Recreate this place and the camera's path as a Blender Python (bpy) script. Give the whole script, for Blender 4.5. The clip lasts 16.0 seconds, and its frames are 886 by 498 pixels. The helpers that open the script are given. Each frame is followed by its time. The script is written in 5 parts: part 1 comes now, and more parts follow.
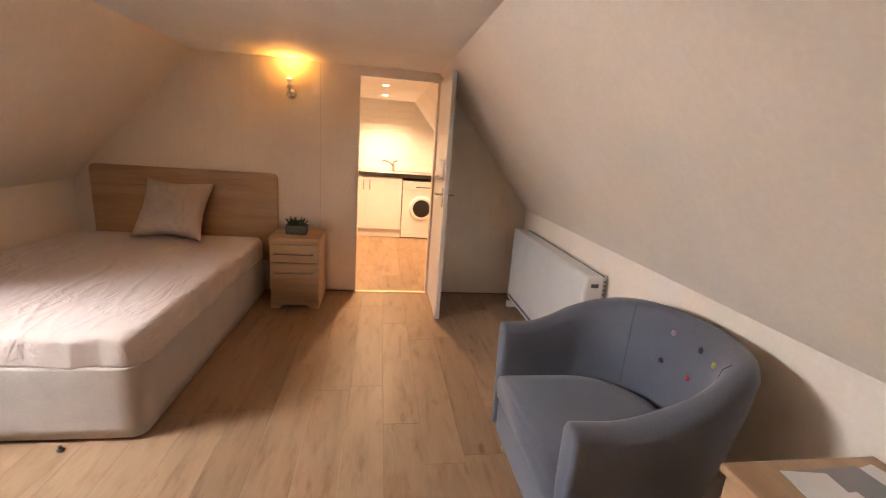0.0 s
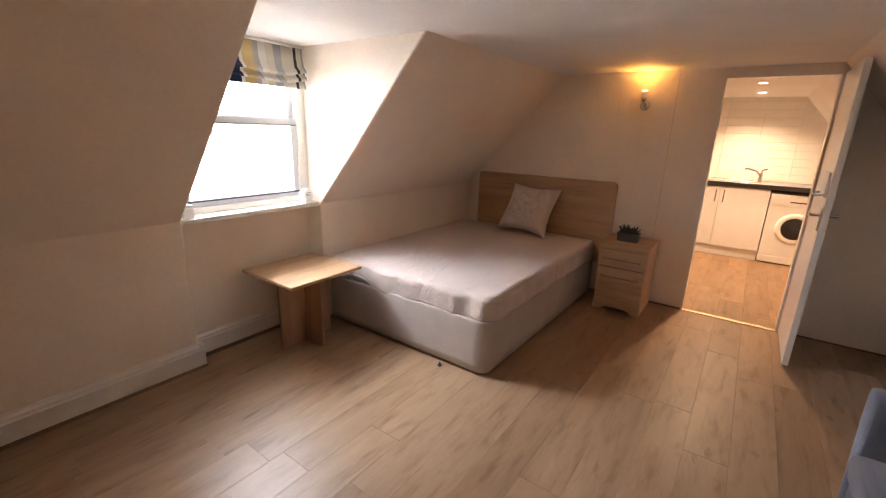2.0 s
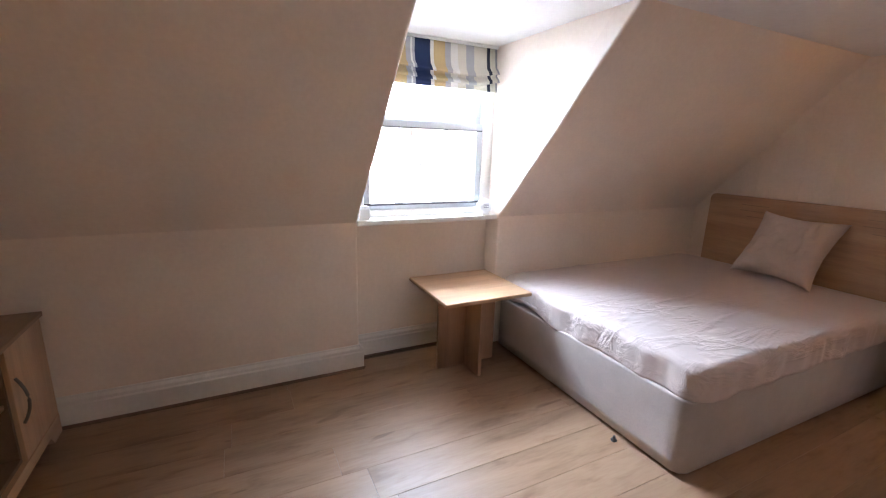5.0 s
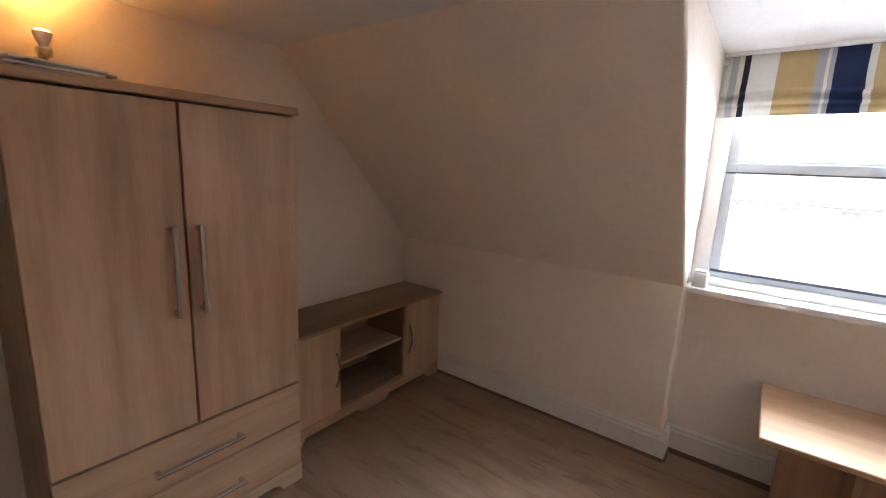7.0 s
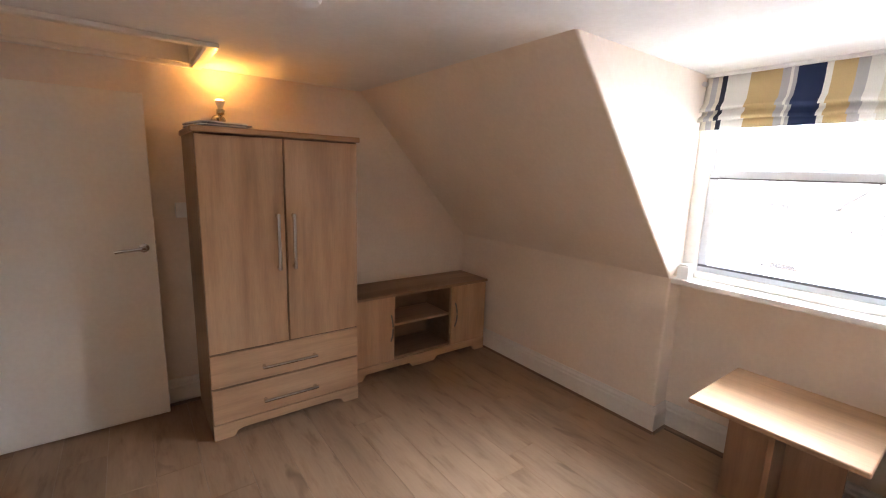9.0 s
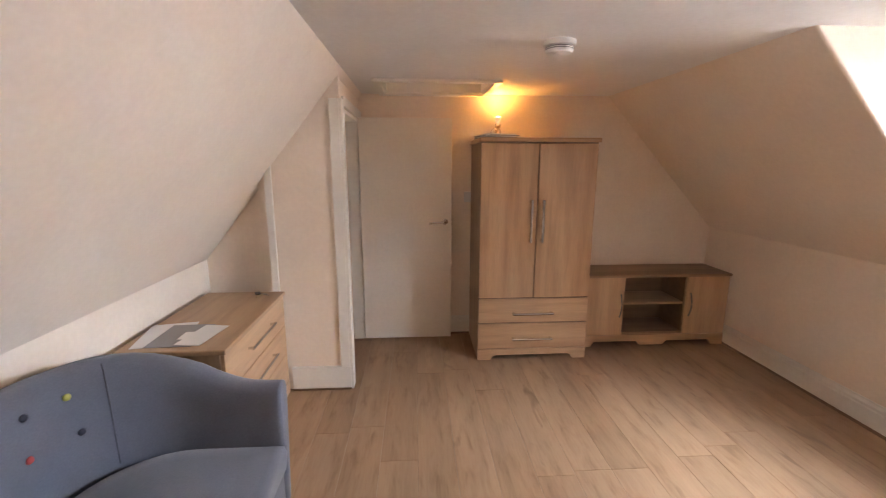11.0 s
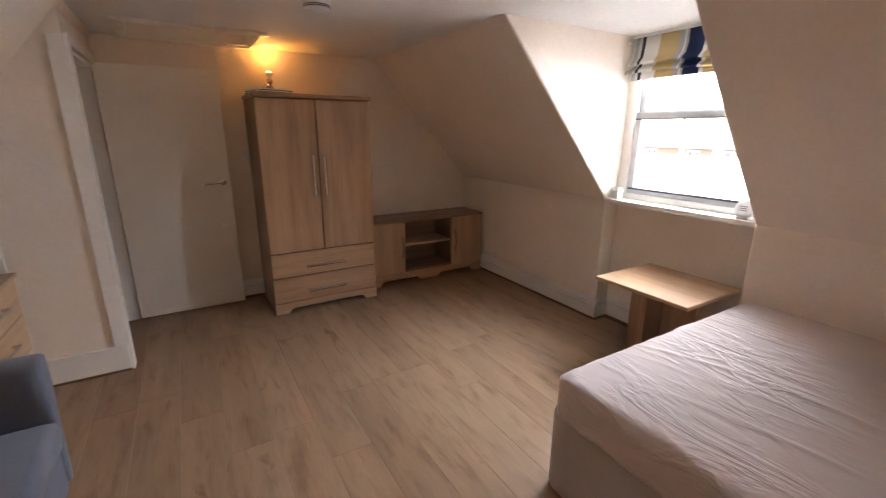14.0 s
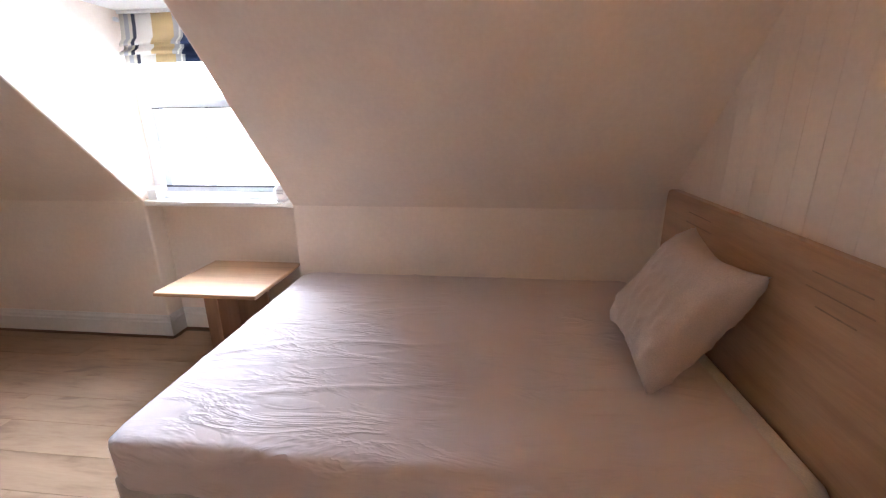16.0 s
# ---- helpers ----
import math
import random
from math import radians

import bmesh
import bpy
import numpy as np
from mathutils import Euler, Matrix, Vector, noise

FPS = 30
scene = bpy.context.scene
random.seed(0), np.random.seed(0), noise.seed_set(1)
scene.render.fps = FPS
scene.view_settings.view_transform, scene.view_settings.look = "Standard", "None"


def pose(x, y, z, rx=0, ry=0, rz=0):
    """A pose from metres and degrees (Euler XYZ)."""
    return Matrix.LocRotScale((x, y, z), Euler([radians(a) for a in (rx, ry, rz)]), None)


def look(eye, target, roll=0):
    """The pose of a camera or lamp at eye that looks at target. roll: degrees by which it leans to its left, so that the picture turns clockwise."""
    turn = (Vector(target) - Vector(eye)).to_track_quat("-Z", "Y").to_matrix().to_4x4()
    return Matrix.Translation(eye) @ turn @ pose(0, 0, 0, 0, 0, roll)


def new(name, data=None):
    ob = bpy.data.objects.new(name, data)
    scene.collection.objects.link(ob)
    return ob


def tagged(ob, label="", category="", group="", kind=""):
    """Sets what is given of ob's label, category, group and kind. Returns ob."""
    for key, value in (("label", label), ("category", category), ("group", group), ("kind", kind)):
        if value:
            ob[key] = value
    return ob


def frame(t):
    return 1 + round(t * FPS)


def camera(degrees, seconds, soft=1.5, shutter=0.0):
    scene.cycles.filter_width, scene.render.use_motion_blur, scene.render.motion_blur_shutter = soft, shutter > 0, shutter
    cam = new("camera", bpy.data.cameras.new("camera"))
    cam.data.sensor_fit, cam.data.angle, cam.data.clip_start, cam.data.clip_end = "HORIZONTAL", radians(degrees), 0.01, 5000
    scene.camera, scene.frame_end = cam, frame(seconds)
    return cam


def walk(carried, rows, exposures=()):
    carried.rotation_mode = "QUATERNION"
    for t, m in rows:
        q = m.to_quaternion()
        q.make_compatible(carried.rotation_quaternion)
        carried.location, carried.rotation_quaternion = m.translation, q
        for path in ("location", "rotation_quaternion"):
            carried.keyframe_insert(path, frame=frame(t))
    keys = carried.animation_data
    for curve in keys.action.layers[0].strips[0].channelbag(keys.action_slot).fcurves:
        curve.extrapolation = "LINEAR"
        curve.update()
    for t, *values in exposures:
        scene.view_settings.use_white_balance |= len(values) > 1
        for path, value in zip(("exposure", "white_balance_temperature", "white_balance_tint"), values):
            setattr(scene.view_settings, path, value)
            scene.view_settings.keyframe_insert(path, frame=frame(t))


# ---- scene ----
cam = camera(92.4, 16.0, 1.1, 0.12)
PATH = [
    (0, (0.104, 0.142, 1.449), (0.408, 2.06, 0.972), 4.3),
    (0.5, (0.14, 0.04, 1.5), (-0.004, 1.967, 0.986), 3.7),
    (1, (0.124, -0.032, 1.516), (-0.386, 1.829, 0.99), 3.2),
    (1.5, (0.116, -0.041, 1.518), (-0.726, 1.692, 0.981), 2.3),
    (2, (0.195, -0.084, 1.513), (-0.918, 1.488, 0.974), 1.8),
    (2.5, (0.261, -0.124, 1.501), (-1.067, 1.272, 0.965), 0.9),
    (3, (0.259, -0.152, 1.5), (-1.295, 0.991, 0.974), 0.3),
    (3.5, (0.245, -0.162, 1.496), (-1.431, 0.798, 0.978), 0.1),
    (3.7, (0.234, -0.151, 1.501), (-1.454, 0.787, 0.982), 0.4),
    (5.8, (-0.17, 0.847, 1.354), (-2.028, 1.497, 0.999), 4.2),
    (6, (-0.2, 0.954, 1.39), (-2.14, 1.292, 1.038), 4.5),
    (6.2, (-0.214, 1.012, 1.408), (-2.178, 0.956, 1.036), 4.7),
    (6.5, (-0.202, 1.116, 1.469), (-2.052, 0.469, 1.074), 4.4),
    (7, (-0.108, 1.269, 1.479), (-1.678, 0.09, 1.101), 2.6),
    (7.5, (-0.024, 1.444, 1.461), (-1.457, 0.1, 1.088), 2.4),
    (7.7, (-0.012, 1.502, 1.483), (-1.411, 0.128, 1.09), 2.1),
    (8, (-0.032, 1.662, 1.472), (-1.368, 0.223, 1.092), 2.9),
    (8.2, (-0.038, 1.769, 1.477), (-1.343, 0.302, 1.097), 2.8),
    (10.3, (0.125, 2.552, 1.528), (-0.606, 0.726, 1.164), 0.5),
    (10.5, (0.162, 2.615, 1.509), (-0.448, 0.749, 1.125), 0.1),
    (11, (0.162, 2.761, 1.508), (0.038, 0.805, 1.111), 0.1),
    (11.5, (0.133, 2.905, 1.503), (0.393, 0.961, 1.113), 1.1),
    (12, (0.171, 2.964, 1.487), (0.526, 1.028, 1.132), 1.2),
    (12.5, (0.222, 3.003, 1.492), (0.471, 1.05, 1.145), 0.6),
    (13, (0.236, 3.029, 1.484), (0.142, 1.066, 1.115), 1.0),
    (13.5, (0.244, 3.038, 1.469), (-0.204, 1.143, 1.013), 0.4),
    (14, (0.175, 3.063, 1.426), (-0.819, 1.412, 0.892), 0.3),
    (14.5, (0.092, 3.105, 1.422), (-1.387, 1.885, 0.854), 0.4),
    (15, (0.066, 3.156, 1.433), (-1.686, 2.379, 0.863), 0.7),
    (15.5, (0.026, 3.17, 1.43), (-1.834, 2.707, 0.858), 0.5),
    (16, (-0.024, 3.19, 1.436), (-1.924, 2.974, 0.849), -0.6),
]
walk(cam, [(t, look(eye, target, roll)) for t, eye, target, roll in PATH], [
    (0, 5.17, 8200, 22), (0.5, 5.09, 8050, 22), (1, 4.58, 7850, 22), (2.0, 4.74, 7550, 22), (2.5, 5.04, 6894, 21), (3.5, 5.14, 6102, 18), (6, 4.78, 6123, 18), (6.5, 4.70, 6177, 17), (8, 5.03, 6590, 17), (10.5, 5.21, 7065, 20),
    (11.5, 5.61, 7471, 20), (12.5, 5.40, 7978, 22), (13.5, 4.75, 7584, 22), (14, 4.59, 7037, 20), (14.5, 5.06, 6890, 20), (15.5, 5.24, 6196, 18), (16, 5.37, 6050, 18)])

SKY = 0.08                       # strength of the sky
BULB, SPOT, KIT = 2.0, 2.2, 5.2   # glow of the wall lamps and the downlights, power of the downlights
WALL = (0.90, 0.79, 0.68)
FLOOR = (0.385, 0.246, 0.152)
OAK = (0.57, 0.362, 0.215)
CHAIR = (0.142, 0.155, 0.195)
SKYLIGHT = 3.4                   # power of the lamp that stands in for the bright sky above the houses
LAMP = 0.42                     # power of each wall lamp

# ---- world, sun, exposure ----
world = bpy.data.worlds.new("World")
scene.world = world
world.use_nodes = True
wn = world.node_tree.nodes
sky = wn.new("ShaderNodeTexSky")
sky.sky_type = "NISHITA"
sky.sun_disc = False
sky.sun_elevation = radians(48)
sky.sun_rotation = radians(70)
wn["Background"].inputs["Strength"].default_value = SKY
world.node_tree.links.new(sky.outputs["Color"], wn["Background"].inputs["Color"])
sun = new("sun", bpy.data.lights.new("sun", "SUN"))
sun.data.energy, sun.data.angle, sun.data.color = 3.0, radians(0.5), (1.0, 0.95, 0.87)
sun.matrix_world = look((30, 10, 40), (0, 0, 0))
skylight = new("window_skylight", bpy.data.lights.new("window_skylight", "AREA"))
skylight.data.shape, skylight.data.size, skylight.data.size_y = "RECTANGLE", 0.98, 0.70
skylight.data.energy, skylight.data.color = SKYLIGHT, (0.70, 0.85, 1.0)
skylight.matrix_world = look((-2.98, 1.505, 1.82), (-1.78, 1.505, 0.86))
skylight.data.spread = radians(150)


# ---- materials ----
def mat(name, rough=0.5, metal=0.0, spec=0.5):
    m = bpy.data.materials.new(name)
    m.use_nodes = True
    b = m.node_tree.nodes["Principled BSDF"]
    b.inputs["Roughness"].default_value = rough
    b.inputs["Metallic"].default_value = metal
    b.inputs["Specular IOR Level"].default_value = spec
    return m, m.node_tree.nodes, m.node_tree.links, b


def rgb(c):
    return (c[0], c[1], c[2], 1.0)


def coords(nt, ln, scale, rand=False):
    tc = nt.new("ShaderNodeTexCoord")
    mp = nt.new("ShaderNodeMapping")
    mp.inputs["Scale"].default_value = scale
    ln.new(tc.outputs["Object"], mp.inputs["Vector"])
    if rand:
        oi = nt.new("ShaderNodeObjectInfo")
        mul = nt.new("ShaderNodeVectorMath")
        mul.operation = "MULTIPLY_ADD"
        comb = nt.new("ShaderNodeCombineXYZ")
        for k in ("X", "Y", "Z"):
            ln.new(oi.outputs["Random"], comb.inputs[k])
        mul.inputs[1].default_value = (37.0, 53.0, 71.0)
        ln.new(comb.outputs[0], mul.inputs[0])
        ln.new(tc.outputs["Object"], mul.inputs[2])
        ln.new(mul.outputs[0], mp.inputs["Vector"])
    return mp.outputs["Vector"]


def tex(nt, ln, vec, scale, detail=4.0, rough=0.55, dist=0.0):
    n = nt.new("ShaderNodeTexNoise")
    n.inputs["Scale"].default_value = scale
    n.inputs["Detail"].default_value = detail
    n.inputs["Roughness"].default_value = rough
    n.inputs["Distortion"].default_value = dist
    ln.new(vec, n.inputs["Vector"])
    return n.outputs["Fac"]


def ramp(nt, ln, fac, stops, interp="LINEAR"):
    r = nt.new("ShaderNodeValToRGB")
    r.color_ramp.interpolation = interp
    el = r.color_ramp.elements
    while len(el) < len(stops):
        el.new(0.5)
    for e, (p, c) in zip(el, stops):
        e.position = p
        e.color = rgb(c)
    ln.new(fac, r.inputs["Fac"])
    return r.outputs["Color"]


def mixc(nt, ln, a, b, fac, mode="MULTIPLY"):
    x = nt.new("ShaderNodeMix")
    x.data_type, x.blend_type = "RGBA", mode
    if isinstance(fac, float):
        x.inputs[0].default_value = fac
    else:
        ln.new(fac, x.inputs[0])
    ln.new(a, x.inputs[6])
    ln.new(b, x.inputs[7])
    return x.outputs[2]


def bump(nt, ln, b, height, strength, dist=0.01):
    bp = nt.new("ShaderNodeBump")
    bp.inputs["Strength"].default_value = strength
    bp.inputs["Distance"].default_value = dist
    ln.new(height, bp.inputs["Height"])
    ln.new(bp.outputs["Normal"], b.inputs["Normal"])


def tint(c, k):
    return tuple(min(1.0, v * k) for v in c)


def paint(name, c, rough=0.6, var=0.06, grain=0.15, spec=0.35, wave=0.0):
    m, nt, ln, b = mat(name, rough, 0, spec)
    v = coords(nt, ln, (1, 1, 1))
    big = ramp(nt, ln, tex(nt, ln, v, 1.7, 5), [(0.3, tint(c, 1 - var)), (0.7, tint(c, 1 + var * 0.5))])
    small = ramp(nt, ln, tex(nt, ln, v, 45, 3), [(0.35, (0.96, 0.955, 0.95)), (0.7, (1, 1, 1))])
    ln.new(mixc(nt, ln, big, small, 1.0), b.inputs["Base Color"])
    bump(nt, ln, b, tex(nt, ln, v, 160, 3), grain, 0.002)
    if wave:
        w = nt.new("ShaderNodeBump")
        w.inputs["Strength"].default_value, w.inputs["Distance"].default_value = wave, 0.03
        ln.new(tex(nt, ln, v, 2.6, 3, 0.5), w.inputs["Height"])
        last = [n for n in nt if n.bl_idname == "ShaderNodeBump" and n != w][0]
        ln.new(w.outputs["Normal"], last.inputs["Normal"])
    return m


def wood(name, c, axis, rough=0.42, rand=True, contrast=0.22, scale=1.0):
    m, nt, ln, b = mat(name, rough, 0, 0.45)
    st = {"x": (0.09, 1, 1), "y": (1, 0.09, 1), "z": (1, 1, 0.09)}[axis]
    v = coords(nt, ln, tuple(s * scale for s in st), rand)
    g = ramp(nt, ln, tex(nt, ln, v, 20, 4, 0.5, 0.25),
             [(0.25, tint(c, 1 - contrast)), (0.5, c), (0.75, tint(c, 1 + contrast * 0.45))])
    fine = ramp(nt, ln, tex(nt, ln, v, 130, 3), [(0.3, (0.92, 0.91, 0.90)), (0.6, (1, 1, 1))])
    big = ramp(nt, ln, tex(nt, ln, v, 6.5, 2, 0.5, 0.4), [(0.34, (0.84, 0.80, 0.77)), (0.62, (1.0, 1.0, 1.0))])
    ln.new(mixc(nt, ln, mixc(nt, ln, g, fine, 1.0), big, 1.0), b.inputs["Base Color"])
    bump(nt, ln, b, tex(nt, ln, v, 120, 3), 0.12, 0.002)
    return m


def laminate():
    m, nt, ln, b = mat("oak laminate floor", 0.34, 0, 0.24)
    v = coords(nt, ln, (1, 0.09, 1), True)
    c = FLOOR
    g = ramp(nt, ln, tex(nt, ln, v, 9, 3.5, 0.5, 0.2),
             [(0.27, tint(c, 0.78)), (0.42, tint(c, 0.93)), (0.58, c), (0.75, tint(c, 1.10))])
    fine = ramp(nt, ln, tex(nt, ln, v, 110, 3), [(0.3, (0.93, 0.92, 0.91)), (0.6, (1, 1, 1))])
    v2 = coords(nt, ln, (1, 0.3, 1), True)
    knots = ramp(nt, ln, tex(nt, ln, v2, 8, 3, 0.5, 0.6), [(0.24, (0.40, 0.34, 0.30)), (0.33, (1, 1, 1))])
    v3 = coords(nt, ln, (1, 0.22, 1), True)
    streak = ramp(nt, ln, tex(nt, ln, v3, 17, 3, 0.55, 0.3), [(0.27, (0.70, 0.65, 0.61)), (0.40, (0.90, 0.88, 0.86)), (0.52, (1.0, 1.0, 1.0))])
    oi = nt.new("ShaderNodeObjectInfo")
    each = ramp(nt, ln, oi.outputs["Random"], [(0.0, (0.84, 0.82, 0.80)), (0.5, (0.97, 0.96, 0.95)), (1.0, (1.0, 1.0, 1.0))])
    x = mixc(nt, ln, mixc(nt, ln, mixc(nt, ln, mixc(nt, ln, g, streak, 1.0), fine, 1.0), knots, 0.75), each, 1.0)
    ln.new(x, b.inputs["Base Color"])
    r = nt.new("ShaderNodeMapRange")
    r.inputs["To Min"].default_value, r.inputs["To Max"].default_value = 0.31, 0.45
    ln.new(tex(nt, ln, v, 30, 4), r.inputs["Value"])
    ln.new(r.outputs[0], b.inputs["Roughness"])
    bump(nt, ln, b, tex(nt, ln, v, 70, 4), 0.1, 0.002)
    return m


def fabric(name, c, weave=900.0, var=0.1, sheen=0.25, rough=0.9):
    m, nt, ln, b = mat(name, rough, 0, 0.2)
    v = coords(nt, ln, (1, 1, 1))
    big = ramp(nt, ln, tex(nt, ln, v, 6, 5), [(0.3, tint(c, 1 - var)), (0.7, tint(c, 1 + var * 0.6))])
    fine = ramp(nt, ln, tex(nt, ln, v, weave * 0.4, 2), [(0.3, (0.85, 0.85, 0.85)), (0.7, (1.0, 1.0, 1.0))])
    ln.new(mixc(nt, ln, big, fine, 1.0), b.inputs["Base Color"])
    b.inputs["Sheen Weight"].default_value = sheen
    bump(nt, ln, b, tex(nt, ln, v, weave, 2), 0.25, 0.002)
    return m


def sheet_fabric(name, c):
    m, nt, ln, b = mat(name, 0.88, 0, 0.2)
    v = coords(nt, ln, (1, 1, 1))
    big = ramp(nt, ln, tex(nt, ln, v, 3, 5), [(0.3, tint(c, 0.95)), (0.7, tint(c, 1.03))])
    ln.new(big, b.inputs["Base Color"])
    b.inputs["Sheen Weight"].default_value = 0.2
    v2 = coords(nt, ln, (1.0, 0.28, 1))
    lines = ramp(nt, ln, tex(nt, ln, v2, 8, 4, 0.55, 0.7), [(0.40, (0, 0, 0)), (0.5, (1, 1, 1)), (0.60, (0, 0, 0))])
    mask = ramp(nt, ln, tex(nt, ln, v, 2.6, 3), [(0.36, (0, 0, 0)), (0.56, (1, 1, 1))])
    bump(nt, ln, b, mixc(nt, ln, lines, mask, 1.0), 0.4, 0.012)
    return m


def metal(name, c, rough):
    m, nt, ln, b = mat(name, rough, 1.0)
    v = coords(nt, ln, (1, 1, 1))
    ln.new(ramp(nt, ln, tex(nt, ln, v, 60, 3), [(0.3, tint(c, 0.9)), (0.7, c)]), b.inputs["Base Color"])
    return m


def plastic(name, c, rough=0.4):
    m, nt, ln, b = mat(name, rough, 0, 0.5)
    v = coords(nt, ln, (1, 1, 1))
    ln.new(ramp(nt, ln, tex(nt, ln, v, 8, 4), [(0.3, tint(c, 0.95)), (0.7, c)]), b.inputs["Base Color"])
    return m


def glow(name, c, strength):
    m, nt, ln, b = mat(name, 0.5)
    b.inputs["Base Color"].default_value = rgb(c)
    b.inputs["Emission Color"].default_value = rgb(c)
    b.inputs["Emission Strength"].default_value = strength
    return m


def glass(name, rough=0.0, c=(1, 1, 1)):
    m, nt, ln, b = mat(name, rough)
    b.inputs["Base Color"].default_value = rgb(c)
    b.inputs["Transmission Weight"].default_value = 1.0
    b.inputs["IOR"].default_value = 1.45
    return m


def stripes():
    m, nt, ln, b = mat("striped blind cotton", 0.9, 0, 0.15)
    tc = nt.new("ShaderNodeTexCoord")
    sp = nt.new("ShaderNodeSeparateXYZ")
    ln.new(tc.outputs["Object"], sp.inputs[0])
    mr = nt.new("ShaderNodeMapRange")
    mr.inputs["From Min"].default_value, mr.inputs["From Max"].default_value = -0.5, 0.5
    ln.new(sp.outputs["Y"], mr.inputs["Value"])
    cream, grey, dark, tan, navy, white = (0.72, 0.68, 0.58), (0.46, 0.46, 0.48), (0.045, 0.05, 0.08), (0.58, 0.43, 0.22), (0.03, 0.045, 0.11), (0.8, 0.79, 0.75)
    c = ramp(nt, ln, mr.outputs[0], [(0.0, cream), (0.03, grey), (0.055, cream), (0.075, dark), (0.1, white), (0.2, tan), (0.33, grey), (0.36, white),
                                     (0.375, grey), (0.39, navy), (0.49, white), (0.515, tan), (0.59, grey), (0.63, white), (0.68, cream), (0.74, grey), (0.8, cream),
                                     (0.895, dark), (0.92, cream), (0.96, grey)], "CONSTANT")
    v = coords(nt, ln, (1, 1, 1))
    fine = ramp(nt, ln, tex(nt, ln, v, 300, 2), [(0.3, (0.88, 0.88, 0.88)), (0.7, (1.0, 1.0, 1.0))])
    x = mixc(nt, ln, c, fine, 1.0)
    ln.new(x, b.inputs["Base Color"])
    bump(nt, ln, b, tex(nt, ln, v, 500, 2), 0.2, 0.002)
    return m


M = {}
M["wall"] = paint("magnolia wall paint", WALL, 0.62, wave=0.22)
M["knee"] = paint("pale cream wall paint", tint(WALL, 1.04), 0.6, wave=0.22)
M["ceil"] = paint("white ceiling paint", (0.87, 0.85, 0.82), 0.7)
M["gloss"] = paint("white gloss paint", (0.86, 0.825, 0.765), 0.3, 0.04, 0.05, 0.5)
M["doorpaint"] = paint("off-white door paint", (0.86, 0.81, 0.73), 0.38, 0.05, 0.06, 0.5)
M["laminate"] = laminate()
M["under"] = paint("brown underlay", (0.16, 0.11, 0.075), 0.8)
M["oak_x"] = wood("light oak board, grain along x", OAK, "x")
M["oak_y"] = wood("light oak board, grain along y", OAK, "y")
M["oak_z"] = wood("light oak board, upright grain", OAK, "z", 0.42, True, 0.2)
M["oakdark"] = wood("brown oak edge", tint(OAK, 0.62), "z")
# same oak; the shade inside the cabinet is put into this darker tint
M["inner"] = wood("oak board darkened for cabinet shade", tint(OAK, 0.48), "x")
M["beading"] = wood("brown floor beading and gap shade", (0.20, 0.12, 0.07), "y")
M["beech"] = wood("warm beech veneer", (0.56, 0.35, 0.20), "y", 0.35)
M["beech_z"] = wood("warm beech veneer upright", (0.50, 0.30, 0.18), "z", 0.4)
M["sheet"] = sheet_fabric("pale mushroom cotton sheet", (0.64, 0.53, 0.48))
M["divan"] = fabric("beige divan fabric", (0.53, 0.46, 0.41), 700)
M["cushion"] = fabric("taupe cushion fabric", (0.60, 0.50, 0.44), 600, 0.06)
M["mattress"] = fabric("white mattress cloth", (0.7, 0.66, 0.6), 500)
M["grey"] = fabric("blue-grey wool upholstery", CHAIR, 450, 0.08, 0.3)
M["chrome"] = metal("brushed steel", (0.68, 0.67, 0.66), 0.22)
M["pewter"] = metal("dark pewter", (0.22, 0.2, 0.18), 0.35)
M["brass"] = metal("dull brass strip", (0.55, 0.45, 0.29), 0.55)
M["white"] = plastic("white plastic", (0.8, 0.79, 0.77), 0.35)
M["enamel"] = plastic("white enamel", (0.82, 0.81, 0.79), 0.25)
M["black"] = plastic("black plastic", (0.02, 0.02, 0.022), 0.4)
M["dark"] = plastic("dark grey plastic", (0.08, 0.08, 0.085), 0.4)
M["counter"] = plastic("black speckled worktop", (0.025, 0.022, 0.02), 0.25)
M["tile"] = plastic("white glazed tile", (0.80, 0.77, 0.72), 0.12)
M["grout"] = paint("tile grout", (0.77, 0.74, 0.69), 0.8)
M["paper"] = plastic("white paper", (0.8, 0.8, 0.8), 0.6)
M["greyprint"] = plastic("grey printed paper", (0.28, 0.28, 0.30), 0.5)
M["sash"] = paint("pale grey sash paint", (0.56, 0.58, 0.60), 0.4, 0.04, 0.05, 0.5)
M["seam"] = fabric("dark grey seam", tint(CHAIR, 0.7), 450, 0.08, 0.2)
M["glass"] = glass("window glass")
M["darkglass"] = plastic("dark porthole glass", (0.02, 0.02, 0.022), 0.05)
M["bulb"] = glow("lit warm bulb", (1.0, 0.46, 0.09), BULB)
M["spot"] = glow("lit downlight lens", (1.0, 0.74, 0.48), SPOT)
M["blind"] = stripes()
M["leaf"] = paint("succulent leaf", (0.05, 0.09, 0.045), 0.45, 0.3)
M["pot"] = paint("grey ribbed pot", (0.17, 0.17, 0.16), 0.8, 0.2, 0.6)
M["soil"] = paint("potting soil", (0.05, 0.035, 0.025), 0.95, 0.3, 0.8)
M["red"] = plastic("red button", (0.48, 0.07, 0.06), 0.8)
M["navy"] = plastic("navy button", (0.012, 0.015, 0.04))
M["yellow"] = plastic("yellow-green button", (0.50, 0.48, 0.10))
M["mauve"] = plastic("mauve button", (0.30, 0.20, 0.26))
M["plum"] = plastic("plum button", (0.05, 0.015, 0.04))
